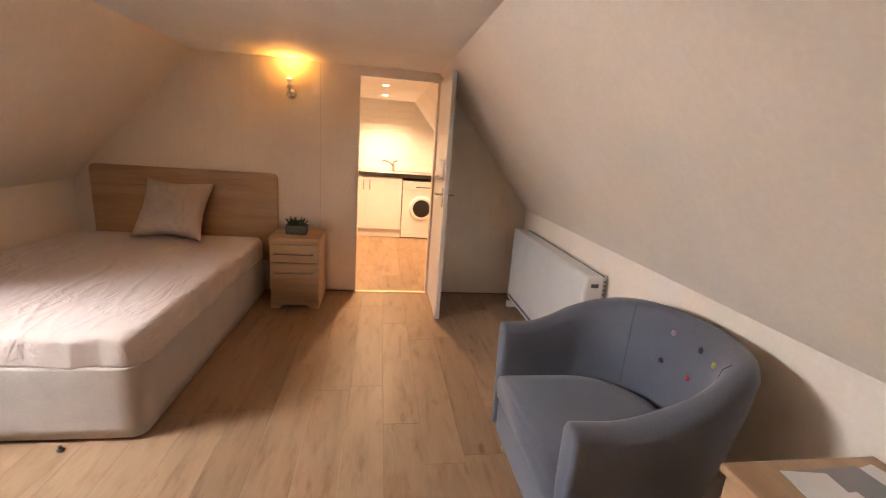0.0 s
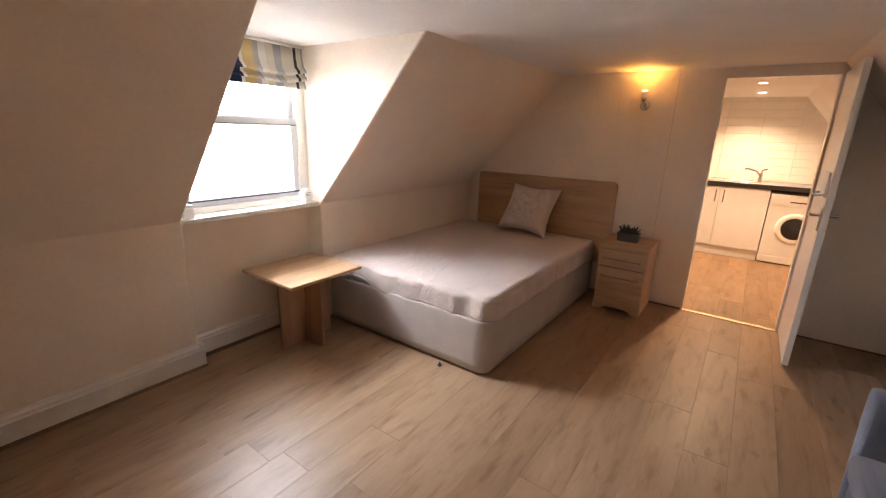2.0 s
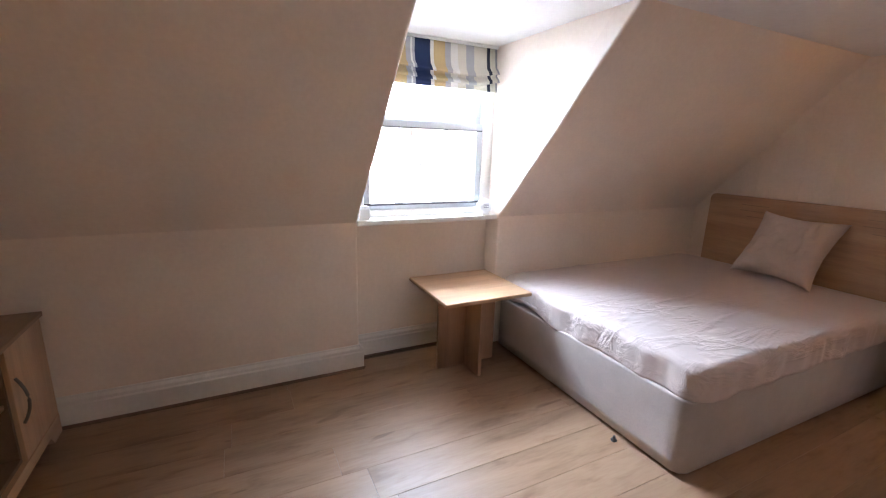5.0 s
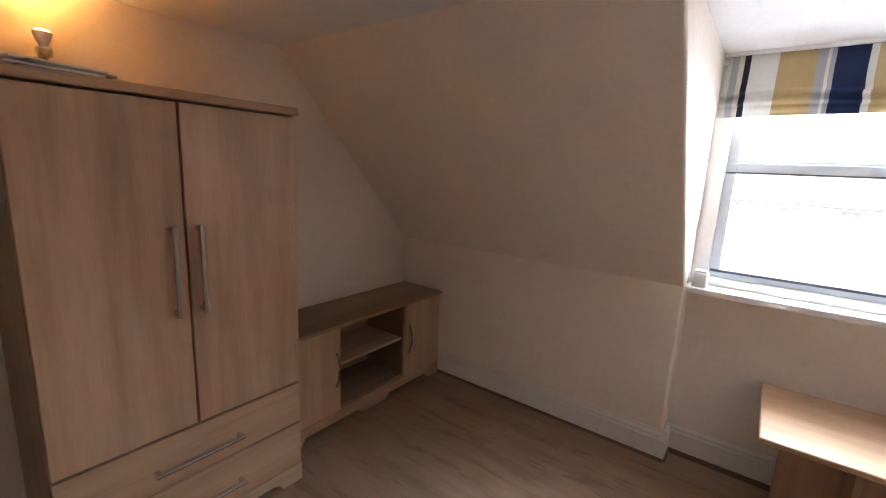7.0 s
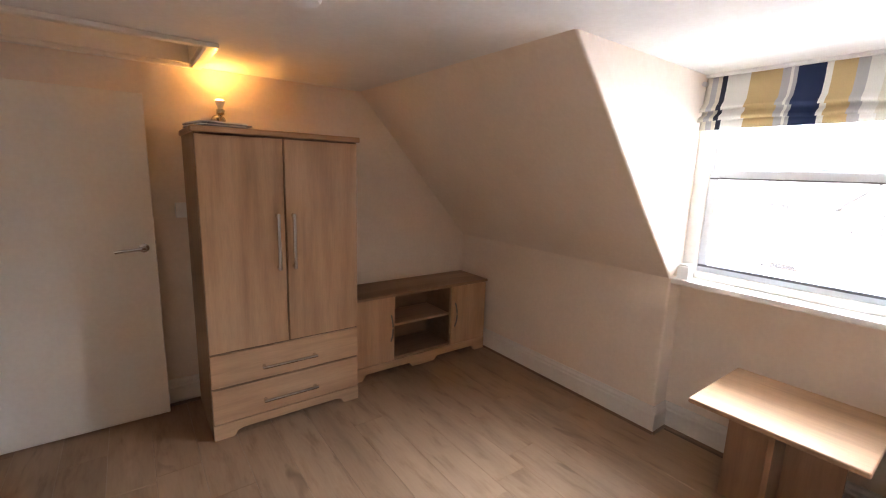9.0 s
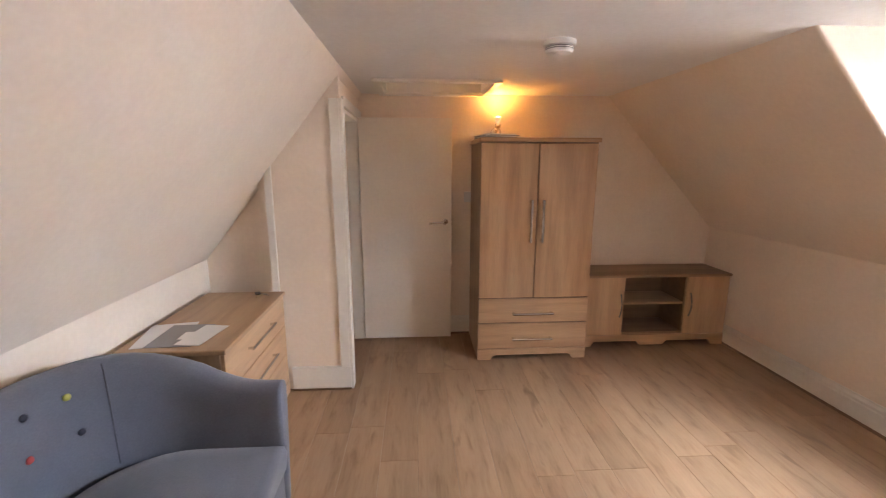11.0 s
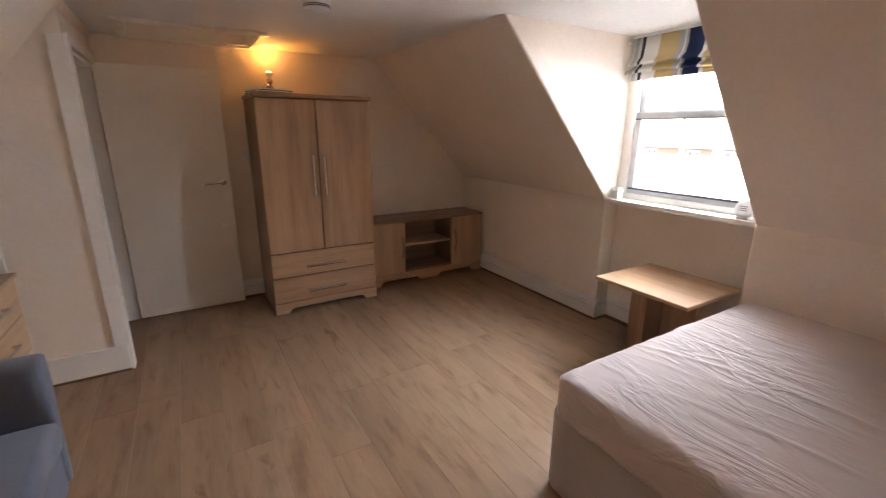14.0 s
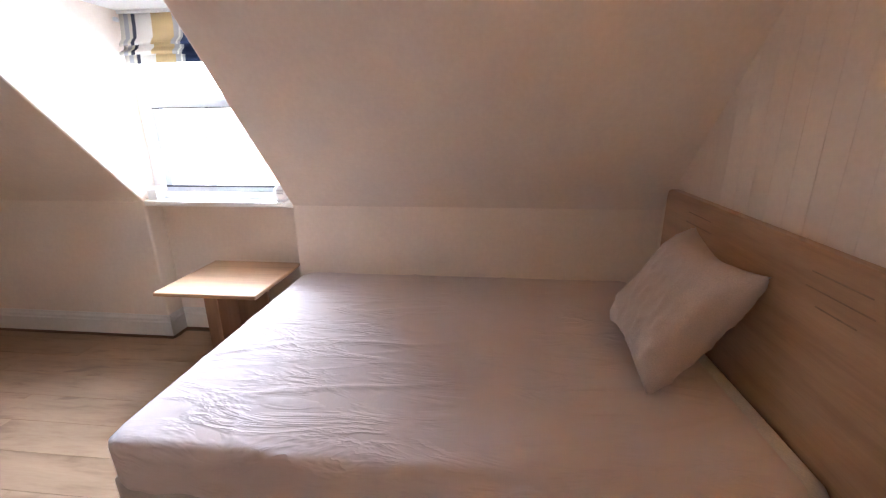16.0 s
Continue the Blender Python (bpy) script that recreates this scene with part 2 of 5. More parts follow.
M["brick"] = paint("red brick facade", (0.36, 0.16, 0.11), 0.9, 0.2, 0.6)
M["render"] = paint("white rendered facade", (0.72, 0.70, 0.66), 0.9, 0.08, 0.4)
M["slate"] = paint("grey slate roof", (0.14, 0.14, 0.155), 0.8, 0.2, 0.5)
M["asphalt"] = paint("grey asphalt", (0.06, 0.06, 0.062), 0.9, 0.2, 0.6)
M["paving"] = paint("concrete paving", (0.34, 0.33, 0.31), 0.9, 0.15, 0.5)
M["carpaint"] = plastic("silver car paint", (0.5, 0.51, 0.53), 0.25)


# ---- mesh helpers ----
def box(bm, x0, x1, y0, y1, z0, z1, bev=0.0, seg=2):
    r = bmesh.ops.create_cube(bm, size=1.0)
    vs = r["verts"]
    for v in vs:
        v.co = Vector((x0 + (v.co.x + 0.5) * (x1 - x0), y0 + (v.co.y + 0.5) * (y1 - y0), z0 + (v.co.z + 0.5) * (z1 - z0)))
    if bev > 0:
        es = {e for v in vs for e in v.link_edges}
        bmesh.ops.bevel(bm, geom=list(es), offset=bev, segments=seg, affect="EDGES", profile=0.5)
    return bm


def B(x0, x1, y0, y1, z0, z1, bev=0.0, seg=2):
    return box(bmesh.new(), x0, x1, y0, y1, z0, z1, bev, seg)


def prism(bm, pts, axis, a0, a1):
    """Extrudes a 2D polygon along an axis. axis 'y': points are (x, z); 'x': (y, z); 'z': (x, y)."""
    def at(p, a):
        return {"y": (p[0], a, p[1]), "x": (a, p[0], p[1]), "z": (p[0], p[1], a)}[axis]
    lo = [bm.verts.new(at(p, a0)) for p in pts]
    hi = [bm.verts.new(at(p, a1)) for p in pts]
    n = len(pts)
    faces = [bm.faces.new(lo), bm.faces.new(hi[::-1])]
    for i in range(n):
        faces.append(bm.faces.new((lo[i], hi[i], hi[(i + 1) % n], lo[(i + 1) % n])))
    bmesh.ops.recalc_face_normals(bm, faces=faces)
    return bm


def P(pts, axis, a0, a1):
    return prism(bmesh.new(), pts, axis, a0, a1)


def cyl(bm, p0, p1, r0, r1=None, seg=16):
    r1 = r0 if r1 is None else r1
    p0, p1 = Vector(p0), Vector(p1)
    d = p1 - p0
    m = Matrix.Translation((p0 + p1) / 2) @ d.to_track_quat("Z", "Y").to_matrix().to_4x4()
    bmesh.ops.create_cone(bm, cap_ends=True, segments=seg, radius1=r0, radius2=r1, depth=d.length, matrix=m)
    return bm


def lathe(bm, prof, m=Matrix(), seg=20):
    """Turns a profile of (radius, height) round the local z axis."""
    rings = []
    for r, z in prof:
        rings.append([bm.verts.new(m @ Vector((r * math.cos(2 * math.pi * k / seg), r * math.sin(2 * math.pi * k / seg), z))) for k in range(seg)])
    fs = []
    for a, b in zip(rings, rings[1:]):
        for k in range(seg):
            fs.append(bm.faces.new((a[k], a[(k + 1) % seg], b[(k + 1) % seg], b[k])))
    fs.append(bm.faces.new(rings[0][::-1]))
    fs.append(bm.faces.new(rings[-1]))
    bmesh.ops.recalc_face_normals(bm, faces=fs)
    return bm


def tube(bm, pts, r, seg=8):
    pts = [Vector(p) for p in pts]
    rings = []
    for i, p in enumerate(pts):
        d = (pts[min(i + 1, len(pts) - 1)] - pts[max(i - 1, 0)]).normalized()
        q = d.to_track_quat("Z", "Y")
        rings.append([bm.verts.new(p + q @ Vector((r * math.cos(2 * math.pi * k / seg), r * math.sin(2 * math.pi * k / seg), 0))) for k in range(seg)])
    fs = []
    for a, b in zip(rings, rings[1:]):
        for k in range(seg):
            fs.append(bm.faces.new((a[k], a[(k + 1) % seg], b[(k + 1) % seg], b[k])))
    fs.append(bm.faces.new(rings[0][::-1]))
    fs.append(bm.faces.new(rings[-1]))
    bmesh.ops.recalc_face_normals(bm, faces=fs)
    return bm


def mesh_of(name, bm, material, smooth=False):
    me = bpy.data.meshes.new(name)
    bm.to_mesh(me)
    bm.free()
    me.materials.append(material)
    if smooth:
        for p in me.polygons:
            p.use_smooth = True
    return me


def thing(name, loc, label, category, group="", kind=""):
    ob = new(name)
    ob.location = loc
    ob.empty_display_size = 0.1
    return tagged(ob, label, category, group, kind)


def root_at(ob):
    v = Vector((0, 0, 0))
    while ob is not None:
        v += ob.location
        ob = ob.parent
    return v


def part(name, bm, material, parent, label="", smooth=False):
    o = root_at(parent)
    for v in bm.verts:
        v.co -= o
    ob = new(name, mesh_of(name, bm, material, smooth))
    ob.parent = parent
    return tagged(ob, label)


def solo(name, bm, material, loc, label, category="", group="", kind="", smooth=False):
    loc = Vector(loc)
    for v in bm.verts:
        v.co -= loc
    ob = new(name, mesh_of(name, bm, material, smooth))
    ob.location = loc
    return tagged(ob, label, category, group, kind)


def structure(name, bm, material, label, category, smooth=False):
    return solo(name, bm, material, (0, 0, 0), label, category, "", "structure", smooth)


def soften(ob, width=0.004, seg=2, angle=35):
    b = ob.modifiers.new("bevel", "BEVEL")
    b.width, b.segments, b.limit_method, b.angle_limit = width, seg, "ANGLE", radians(angle)
    return ob


# ---- the shell of the attic ----
N, S = 4.133, -0.86            # gable walls
KW, KE = -2.46, 1.53          # knee walls
ZW, ZE, H = 0.95, 0.887, 2.053  # knee heights and ceiling
TW, TE = -1.445, 0.59         # where the slopes meet the ceiling
KN = 7.12                     # kitchen's far wall
D0, D1 = 1.01, 2.0            # dormer cheeks
WX = -2.60                    # wall under the window
T = 0.10


def slope_pts(x0, z0, x1, z1, up):
    d = Vector((x1 - x0, z1 - z0)).normalized()
    n = Vector((-d.y, d.x)) * up
    e = Vector((x1, z1)) + d * 0.08
    s = Vector((x0, z0))
    return [tuple(s), tuple(e), tuple(e + n * T), tuple(s + n * T)]


ws = slope_pts(KW, ZW, TW, H, 1)
es = slope_pts(KE, ZE, TE, H, -1)
def eased(bm, y, pts, r=0.014):
    """Rounds the plaster arris at the dormer that runs between two points of the section."""
    es = [e for e in bm.edges if all(abs(v.co.y - y) < 1e-4 and any(abs(v.co.x - p[0]) + abs(v.co.z - p[1]) < 1e-3 for p in pts) for v in e.verts)]
    bmesh.ops.bevel(bm, geom=es, offset=r, segments=4, affect="EDGES", profile=0.5)
    return bm


structure("slope_west_south", eased(P(ws, "y", S, D0), D0, ws[:2]), M["wall"], "sloping cream plaster ceiling south of the dormer", "sloping ceiling")
KB, ZB = -2.44, 0.943                   # knee wall beside the bed
nd = Vector((TW - KB, H - ZB)).normalized()
nn = Vector((-nd.y, nd.x))
mid = Vector(((KB + TW) / 2, (ZB + H) / 2)) - nn * 0.006
end = Vector((TW, H)) + nd * 0.08
wn_pts = [(KB, ZB), tuple(mid), tuple(end), tuple(end + nn * T), (KB + nn.x * T, ZB + nn.y * T)]
structure("slope_west_north", eased(P(wn_pts, "y", D1, N), D1, wn_pts[:3]), M["wall"], "sloping cream plaster ceiling above the bed", "sloping ceiling")
structure("slope_west_kitchen", P(ws, "y", N + T, KN), M["ceil"], "sloping white kitchen ceiling", "sloping ceiling")
structure("slope_east", P(es, "y", S, N), M["wall"], "sloping cream plaster ceiling above the armchair", "sloping ceiling")
structure("slope_east_kitchen", P(es, "y", N + T, KN), M["ceil"], "sloping white kitchen ceiling", "sloping ceiling")
structure("wall_west_south", eased(B(KW - T, KW, S, D0, 0, ZW), D0, ((KW, 0), (KW, ZW))), M["knee"], "low cream knee wall beside the cabinet", "wall")
structure("wall_west_north", eased(B(KW - T, KB, D1, N, 0, ZB), D1, ((KB, 0), (KB, ZB))), M["knee"], "low cream knee wall beside the bed", "wall")
structure("wall_west_kitchen", B(KW - T, KW, N + T, KN, 0, ZW), M["ceil"], "low white kitchen wall", "wall")
structure("wall_east", B(KE, KE + T, S, N, 0, ZE), M["knee"], "low pale knee wall behind the armchair", "wall")
structure("wall_east_kitchen", B(KE, KE + T, N + T, KN, 0, ZE), M["ceil"], "low white kitchen wall", "wall")
structure("wall_dormer", B(WX - T, WX, D0, D1, 0, 0.925), M["knee"], "cream wall under the dormer window", "wall")
cheek = [(KW - T, 0), (KW - T, ZW), ws[3], ws[2], (-1.5, H + 0.15), (-2.78, H + 0.15), (-2.78, 0)]
structure("cheek_south", P(cheek, "y", D0 - T, D0), M["knee"], "cream dormer cheek", "wall")
cheek_n = [(KW - T, 0), (KW - T, ZB), (KB, ZB), wn_pts[4], wn_pts[3], (-1.5, H + 0.15), (-2.78, H + 0.15), (-2.78, 0)]
structure("cheek_north", P(cheek_n, "y", D1, D1 + T), M["knee"], "cream dormer cheek", "wall")
gable = [(KW - T, 0), (KW - T, 1.02), (-1.47, 2.2), (0.62, 2.2), (KE + T, 1.0), (KE + T, 0)]
structure("wall_south", P(gable, "y", S - T, S), M["wall"], "cream gable wall behind the wardrobe", "wall")
structure("wall_kitchen", P(gable, "y", KN, KN + T), M["grout"], "kitchen wall behind the tiles", "wall")
DL, DR, DH = -0.109, 0.60, 1.985


def roof_z(x):
    return min(H, ZW + (x - KW) * (H - ZW) / (TW - KW), ZE + (KE - x) * (H - ZE) / (KE - TE))


bm = bmesh.new()
prism(bm, [(KW - T, 0), (KW - T, 1.02), (-1.5, 2.2), (DL, 2.2), (DL, 0)], "y", N, N + T)
prism(bm, [(DR, 0), (DR, 2.2), (0.62, 2.2), (KE + T, 1.0), (KE + T, 0)], "y", N, N + T)
prism(bm, [(DL, DH), (DL, 2.2), (DR, 2.2), (DR, DH)], "y", N, N + T)
wall_north = structure("wall_north", bm, M["wall"], "cream boarded gable wall with an open doorway", "wall")

# ceiling with the loft hatch opening
HX0, HX1, HY0, HY1 = -0.38, 0.40, -0.78, -0.25
bm = bmesh.new()
box(bm, TW - 0.08, TE + 0.08, HY1, N + T, H, H + T)
box(bm, TW - 0.08, HX0, S, HY1, H, H + T)
box(bm, HX1, TE + 0.08, S, HY1, H, H + T)
box(bm, HX0, HX1, S, HY0, H, H + T)
box(bm, -2.78, TW - 0.08, D0 - T, D1 + T, H, H + T)
structure("ceiling", bm, M["ceil"], "white painted plaster ceiling", "ceiling")
structure("ceiling_kitchen", B(TW - 0.08, TE + 0.08, N + T, KN, H, H + T), M["ceil"], "white kitchen ceiling", "ceiling")

# landing beside the door
bm = bmesh.new()
prism(bm, [(0.617, 0), (0.617, 2.02), (1.13, 1.40), (1.13, 0)], "y", -0.01, 0.06)
structure("wall_pier", bm, M["wall"], "short cream partition beside the chest", "wall")
structure("wall_recess", P([(1.0, 0), (1.0, 1.55), (1.53, 0.91), (1.53, 0)], "y", -0.14, -0.04), M["wall"], "cream back wall of a shallow recess", "wall")
structure("wall_recess_side", P([(-0.04, 0), (-0.04, 1.40), (-0.01, 1.40), (-0.01, 0)], "x", 1.03, 1.13), M["wall"], "cream side wall of a shallow recess", "wall")
structure("wall_over_door", B(0.617, 0.69, S, -0.01, 1.875, 2.0), M["wall"], "cream wall above the landing doorway", "wall")

# floor
floor = structure("floor", B(KW - 0.32, KE + T, S - T, KN + T, -0.12, -0.012), M["under"], "laid oak laminate floor", "floor")

# skirting and trims
SKIRT = [(0, 0.016), (0.024, 0.016), (0.024, 0.115), (0.018, 0.122), (0.018, 0.138), (0.008, 0.152), (0.006, 0.162), (0, 0.162)]


def skirt(x0, y0, x1, y1, label="white moulded skirting board"):
    """A skirting board along a line; its face is to the left of the way from the first to the second point."""
    d = Vector((x1 - x0, y1 - y0, 0))
    L = d.length
    d.normalize()
    n = Vector((-d.y, d.x, 0))
    for nm, prof, material in (("baseboard", SKIRT, M["gloss"]), ("trim", [(0, 0.0), (0.034, 0.0), (0.034, 0.008), (0.028, 0.016), (0, 0.016)], M["beading"])):
        bm = bmesh.new()
        a = [bm.verts.new(Vector((x0, y0, 0)) + n * p[0] + Vector((0, 0, p[1]))) for p in prof]
        b = [bm.verts.new(Vector((x0, y0, 0)) + d * L + n * p[0] + Vector((0, 0, p[1]))) for p in prof]
        k = len(prof)
        fs = [bm.faces.new(a), bm.faces.new(b[::-1])] + [bm.faces.new((a[i], b[i], b[(i + 1) % k], a[(i + 1) % k])) for i in range(k)]
        bmesh.ops.recalc_face_normals(bm, faces=fs)
        structure(nm, bm, material, label if nm == "baseboard" else "thin brown beading along the floor", "skirting" if nm == "baseboard" else "beading")


skirt(KW, D0 + 0.024, KW, S)
skirt(WX, D1, WX, D0)
skirt(WX, D0, KW + 0.02, D0)
skirt(KW, S, 0.60, S)
bm = B(0.612, 1.0, 0.06, 0.084, 0.012, 0.165, 0.003)
structure("baseboard", bm, M["gloss"], "white skirting board on the partition", "skirting")
structure("trim", B(0.612, 1.0, 0.06, 0.09, 0, 0.012, 0.003), M["beading"], "thin brown beading along the floor", "beading")
structure("trim", B(-0.38, DL, N - 0.012, N, 0, 0.014, 0.003), M["beading"], "thin brown beading along the floor", "beading")
structure("trim", B(DR + 0.01, KE, N - 0.012, N, 0, 0.014, 0.003), M["beading"], "thin brown beading along the floor", "beading")
structure("trim", P([(1.045, 0), (1.045, 1.49), (1.085, 1.44), (1.085, 0)], "y", 0.058, 0.082), M["gloss"], "white upright trim at the recess", "trim")
structure("threshold", B(DL, DR, N - 0.02, N + 0.03, 0.0, 0.006, 0.002), M["brass"], "thin metal threshold strip", "threshold")

# landing doorway: casing, jambs, stops
bm = bmesh.new()
box(bm, 0.597, 0.617, -0.01, 0.078, 0, 1.885, 0.003)
box(bm, 0.617, 0.677, 0.06, 0.078, 0, 1.885, 0.003)
box(bm, 0.597, 0.617, S, -0.01, 1.85, 1.91, 0.003)
box(bm, 0.619, 0.71, -0.035, -0.012, 0, 1.85, 0.003)
box(bm, 0.619, 0.71, -0.79, -0.765, 0, 1.85, 0.003)
box(bm, 0.619, 0.71, -0.765, -0.035, 1.825, 1.85, 0.003)
box(bm, 0.602, 0.617, -0.85, -0.79, 0, 1.85, 0.003)
structure("door_frame", bm, M["gloss"], "white painted frame of the landing doorway", "door frame")

# kitchen doorway lining
bm = bmesh.new()
box(bm, DL, DL + 0.012, N, N + T, 0.006, DH, 0.002)
box(bm, DR - 0.012, DR, N, N + T, 0.006, DH, 0.002)
box(bm, DL, DR, N, N + T, DH - 0.012, DH, 0.002)
structure("door_frame", bm, M["gloss"], "thin white lining of the kitchen doorway", "door frame")


# ---- window ----
def window():
    w = thing("window_1", (-2.62, 1.515, 0.93), "white painted sash window with secondary glazing", "window", "", "structure")
    y0, y1 = D0, D1
    part("window_sill", B(WX - 0.02, -2.455, y0 + 0.002, y1 - 0.002, 0.925, 0.957, 0.006), M["gloss"], w)
    bm = bmesh.new()
    box(bm, -2.66, -2.575, y0, y0 + 0.075, 0.957, H - 0.004, 0.004)
    box(bm, -2.66, -2.575, y1 - 0.075, y1, 0.957, H - 0.004, 0.004)
    box(bm, -2.66, -2.575, y0 + 0.075, y1 - 0.075, 1.99, H - 0.004, 0.004)
    box(bm, -2.66, -2.575, y0 + 0.075, y1 - 0.075, 0.957, 1.0, 0.004)
    part("window_frame", bm, M["gloss"], w)
    a, b = y0 + 0.075, y1 - 0.075
    for nm, x, z0, z1 in (("lower_sash", -2.60, 1.0, 1.56), ("upper_sash", -2.63, 1.535, 1.99)):
        bm = bmesh.new()
        box(bm, x - 0.012, x + 0.012, a, a + 0.045, z0, z1, 0.003)
        box(bm, x - 0.012, x + 0.012, b - 0.045, b, z0, z1, 0.003)
        box(bm, x - 0.012, x + 0.012, a + 0.045, b - 0.045, z0, z0 + 0.04, 0.003)
        box(bm, x - 0.012, x + 0.012, a + 0.045, b - 0.045, z1 - 0.045, z1, 0.003)
        sash = part(nm, bm, M["sash"], w, "pale grey sash frame")
        pane = part("pane", B(x - 0.002, x + 0.002, a + 0.045, b - 0.045, z0 + 0.04, z1 - 0.045), M["glass"], sash)
        pane.visible_shadow = False
        if nm == "lower_sash":
            part("seal", B(x + 0.012, x + 0.018, a + 0.005, b - 0.005, z0 + 0.028, z0 + 0.041), M["dark"], sash, "dark rubber strip")
            part("seal", B(x + 0.012, x + 0.017, a + 0.005, b - 0.005, z1 - 0.050, z1 - 0.042), M["dark"], sash, "dark rubber strip")
    for k in (0.36, 0.71):
        y = y0 + k * (y1 - y0)
        part("glazing_bar", B(-2.74, -2.71, y - 0.011, y + 0.011, 0.96, 1.56, 0.003), M["gloss"], w)
    bm = bmesh.new()
    box(bm, -2.75, -2.70, y0, y0 + 0.06, 0.93, H, 0.003)
    box(bm, -2.75, -2.70, y1 - 0.06, y1, 0.93, H, 0.003)
    box(bm, -2.75, -2.70, y0 + 0.06, y1 - 0.06, 1.56, 1.60, 0.003)
    box(bm, -2.78, -2.66, y0, y1, 0.925, 0.96, 0.003)
    part("outer_frame", bm, M["gloss"], w)


window()


def blind():
    z1, z0 = 2.045, 1.765
    b = thing("roman_blind", (-2.55, 1.515, 1.9), "striped cream, tan and navy roman blind, pulled up", "blind")
    # folded cloth: a profile of soft pleats along the width
    prof = [(0.0, z1), (0.004, 1.96), (0.016, 1.90), (0.044, 1.872), (0.05, 1.858), (0.014, 1.866), (0.02, 1.84), (0.05, 1.822), (0.056, 1.806), (0.016, 1.816), (0.022, 1.80), (0.026, z0)]
    bm = bmesh.new()
    rows = []
    n = 60
    for k in range(n + 1):
        f = k / n
        y = 1.018 + f * 0.972
        row = []
        for i, (d, z) in enumerate(prof):
            s = math.sin(f * 9 + i) * 0.004 + math.sin(f * 23 + i * 2) * 0.002
            dz = (math.sin(f * 7.0) * 0.008 + max(0, f - 0.55) * 0.03 * math.sin(f * 14)) * (0 if i in (0, len(prof) - 1) else 1)
            row.append(bm.verts.new((-2.565 + d + (s if i else 0), y, z + dz)))
        rows.append(row)
    fs = [bm.faces.new((r0[i], r1[i], r1[i + 1], r0[i + 1])) for r0, r1 in zip(rows, rows[1:]) for i in range(len(prof) - 1)]
    c = part("cloth", bm, M["blind"], b, smooth=True)
    sm = c.modifiers.new("thick", "SOLIDIFY")
    sm.thickness, sm.offset = 0.003, -1
    part("headrail", B(-2.575, -2.545, 1.015, 1.995, 2.035, 2.052, 0.003), M["white"], b)
    part("cord_holder", cyl(bmesh.new(), (-2.535, 1.025, 2.0), (-2.515, 1.025, 2.0), 0.012), M["white"], b, "small white plastic cord holder")


blind()


# ---- boards on the gable wall ----
def rows_of_boards():
    x = KW + 0.002
    while x < KE - 0.02:
        w = 0.098
        x1 = min(x + w, KE - 0.004)
        spans = [(x, x1, 0.016)]
        if x < DL < x1:
            spans = [(x, DL - 0.002, 0.016)]
        elif DL <= x and x1 <= DR:
            spans = []
        elif x < DR < x1:
            spans = [(DR + 0.003, x1, 0.016)]
        for a, b, z in spans:
            if b - a > 0.01:
                za, zb = roof_z(a) - 0.002, roof_z(b) - 0.002
                part("board", P([(a, z), (a, za), (b - 0.0016, zb), (b - 0.0016, z)], "y", N - 0.0024, N), M["wall"], wall_north)
        x += w


rows_of_boards()

part("board_joint", B(-0.4315, -0.430, N - 0.0029, N, 0.62, H - 0.004), M["oakdark"], wall_north, "thin dark panel joint")

# ---- loft hatch, smoke alarm, lamps ----
hatch = thing("loft_hatch", (0, -0.515, H), "white framed loft hatch set in the ceiling", "loft hatch")
bm = bmesh.new()
for a in ((HX0 - 0.045, HX1 + 0.045, HY1 - 0.005, HY1 + 0.04), (HX0 - 0.045, HX1 + 0.045, HY0 - 0.04, HY0 + 0.005),
          (HX0 - 0.045, HX0 + 0.005, HY0 + 0.005, HY1 - 0.005), (HX1 - 0.005, HX1 + 0.045, HY0 + 0.005, HY1 - 0.005)):
    box(bm, a[0], a[1], a[2], a[3], H - 0.022, H, 0.004)
part("architrave", bm, M["gloss"], hatch)
bm = bmesh.new()
for a in ((HX0, HX1, HY1 - 0.02, HY1), (HX0, HX1, HY0, HY0 + 0.02), (HX0, HX0 + 0.02, HY0 + 0.02, HY1 - 0.02), (HX1 - 0.02, HX1, HY0 + 0.02, HY1 - 0.02)):
    box(bm, a[0], a[1], a[2], a[3], H, H + 0.22)
part("lining", bm, M["gloss"], hatch)
part("hatch_panel", B(HX0, HX1, HY0, HY1, H + 0.17, H + 0.19), M["gloss"], hatch)

alarm = thing("smoke_alarm", (-0.50, 0.71, H), "round white smoke alarm on the ceiling", "smoke alarm")
m = Matrix.Translation((-0.50, 0.71, H)) @ Matrix.Rotation(math.pi, 4, "X")
part("base", lathe(bmesh.new(), [(0.074, 0), (0.074, 0.02), (0.069, 0.024)], m, 32), M["white"], alarm, smooth=False)
part("cover", lathe(bmesh.new(), [(0.06, 0.022), (0.064, 0.042), (0.057, 0.052), (0.02, 0.056)], m, 32), M["white"], alarm)
for k in range(2):
    part("vent", lathe(bmesh.new(), [(0.0615 + 0.0012 * k, 0.0265 + 0.008 * k), (0.0640 + 0.0006 * k, 0.028 + 0.008 * k), (0.0625 + 0.0012 * k, 0.031 + 0.008 * k)], m, 32), M["dark"], alarm, "dark vent slot")
part("test_button", lathe(bmesh.new(), [(0.012, 0.054), (0.012, 0.058), (0.009, 0.059)], m @ Matrix.Translation((0.02, -0.01, 0)), 16), M["white"], alarm)


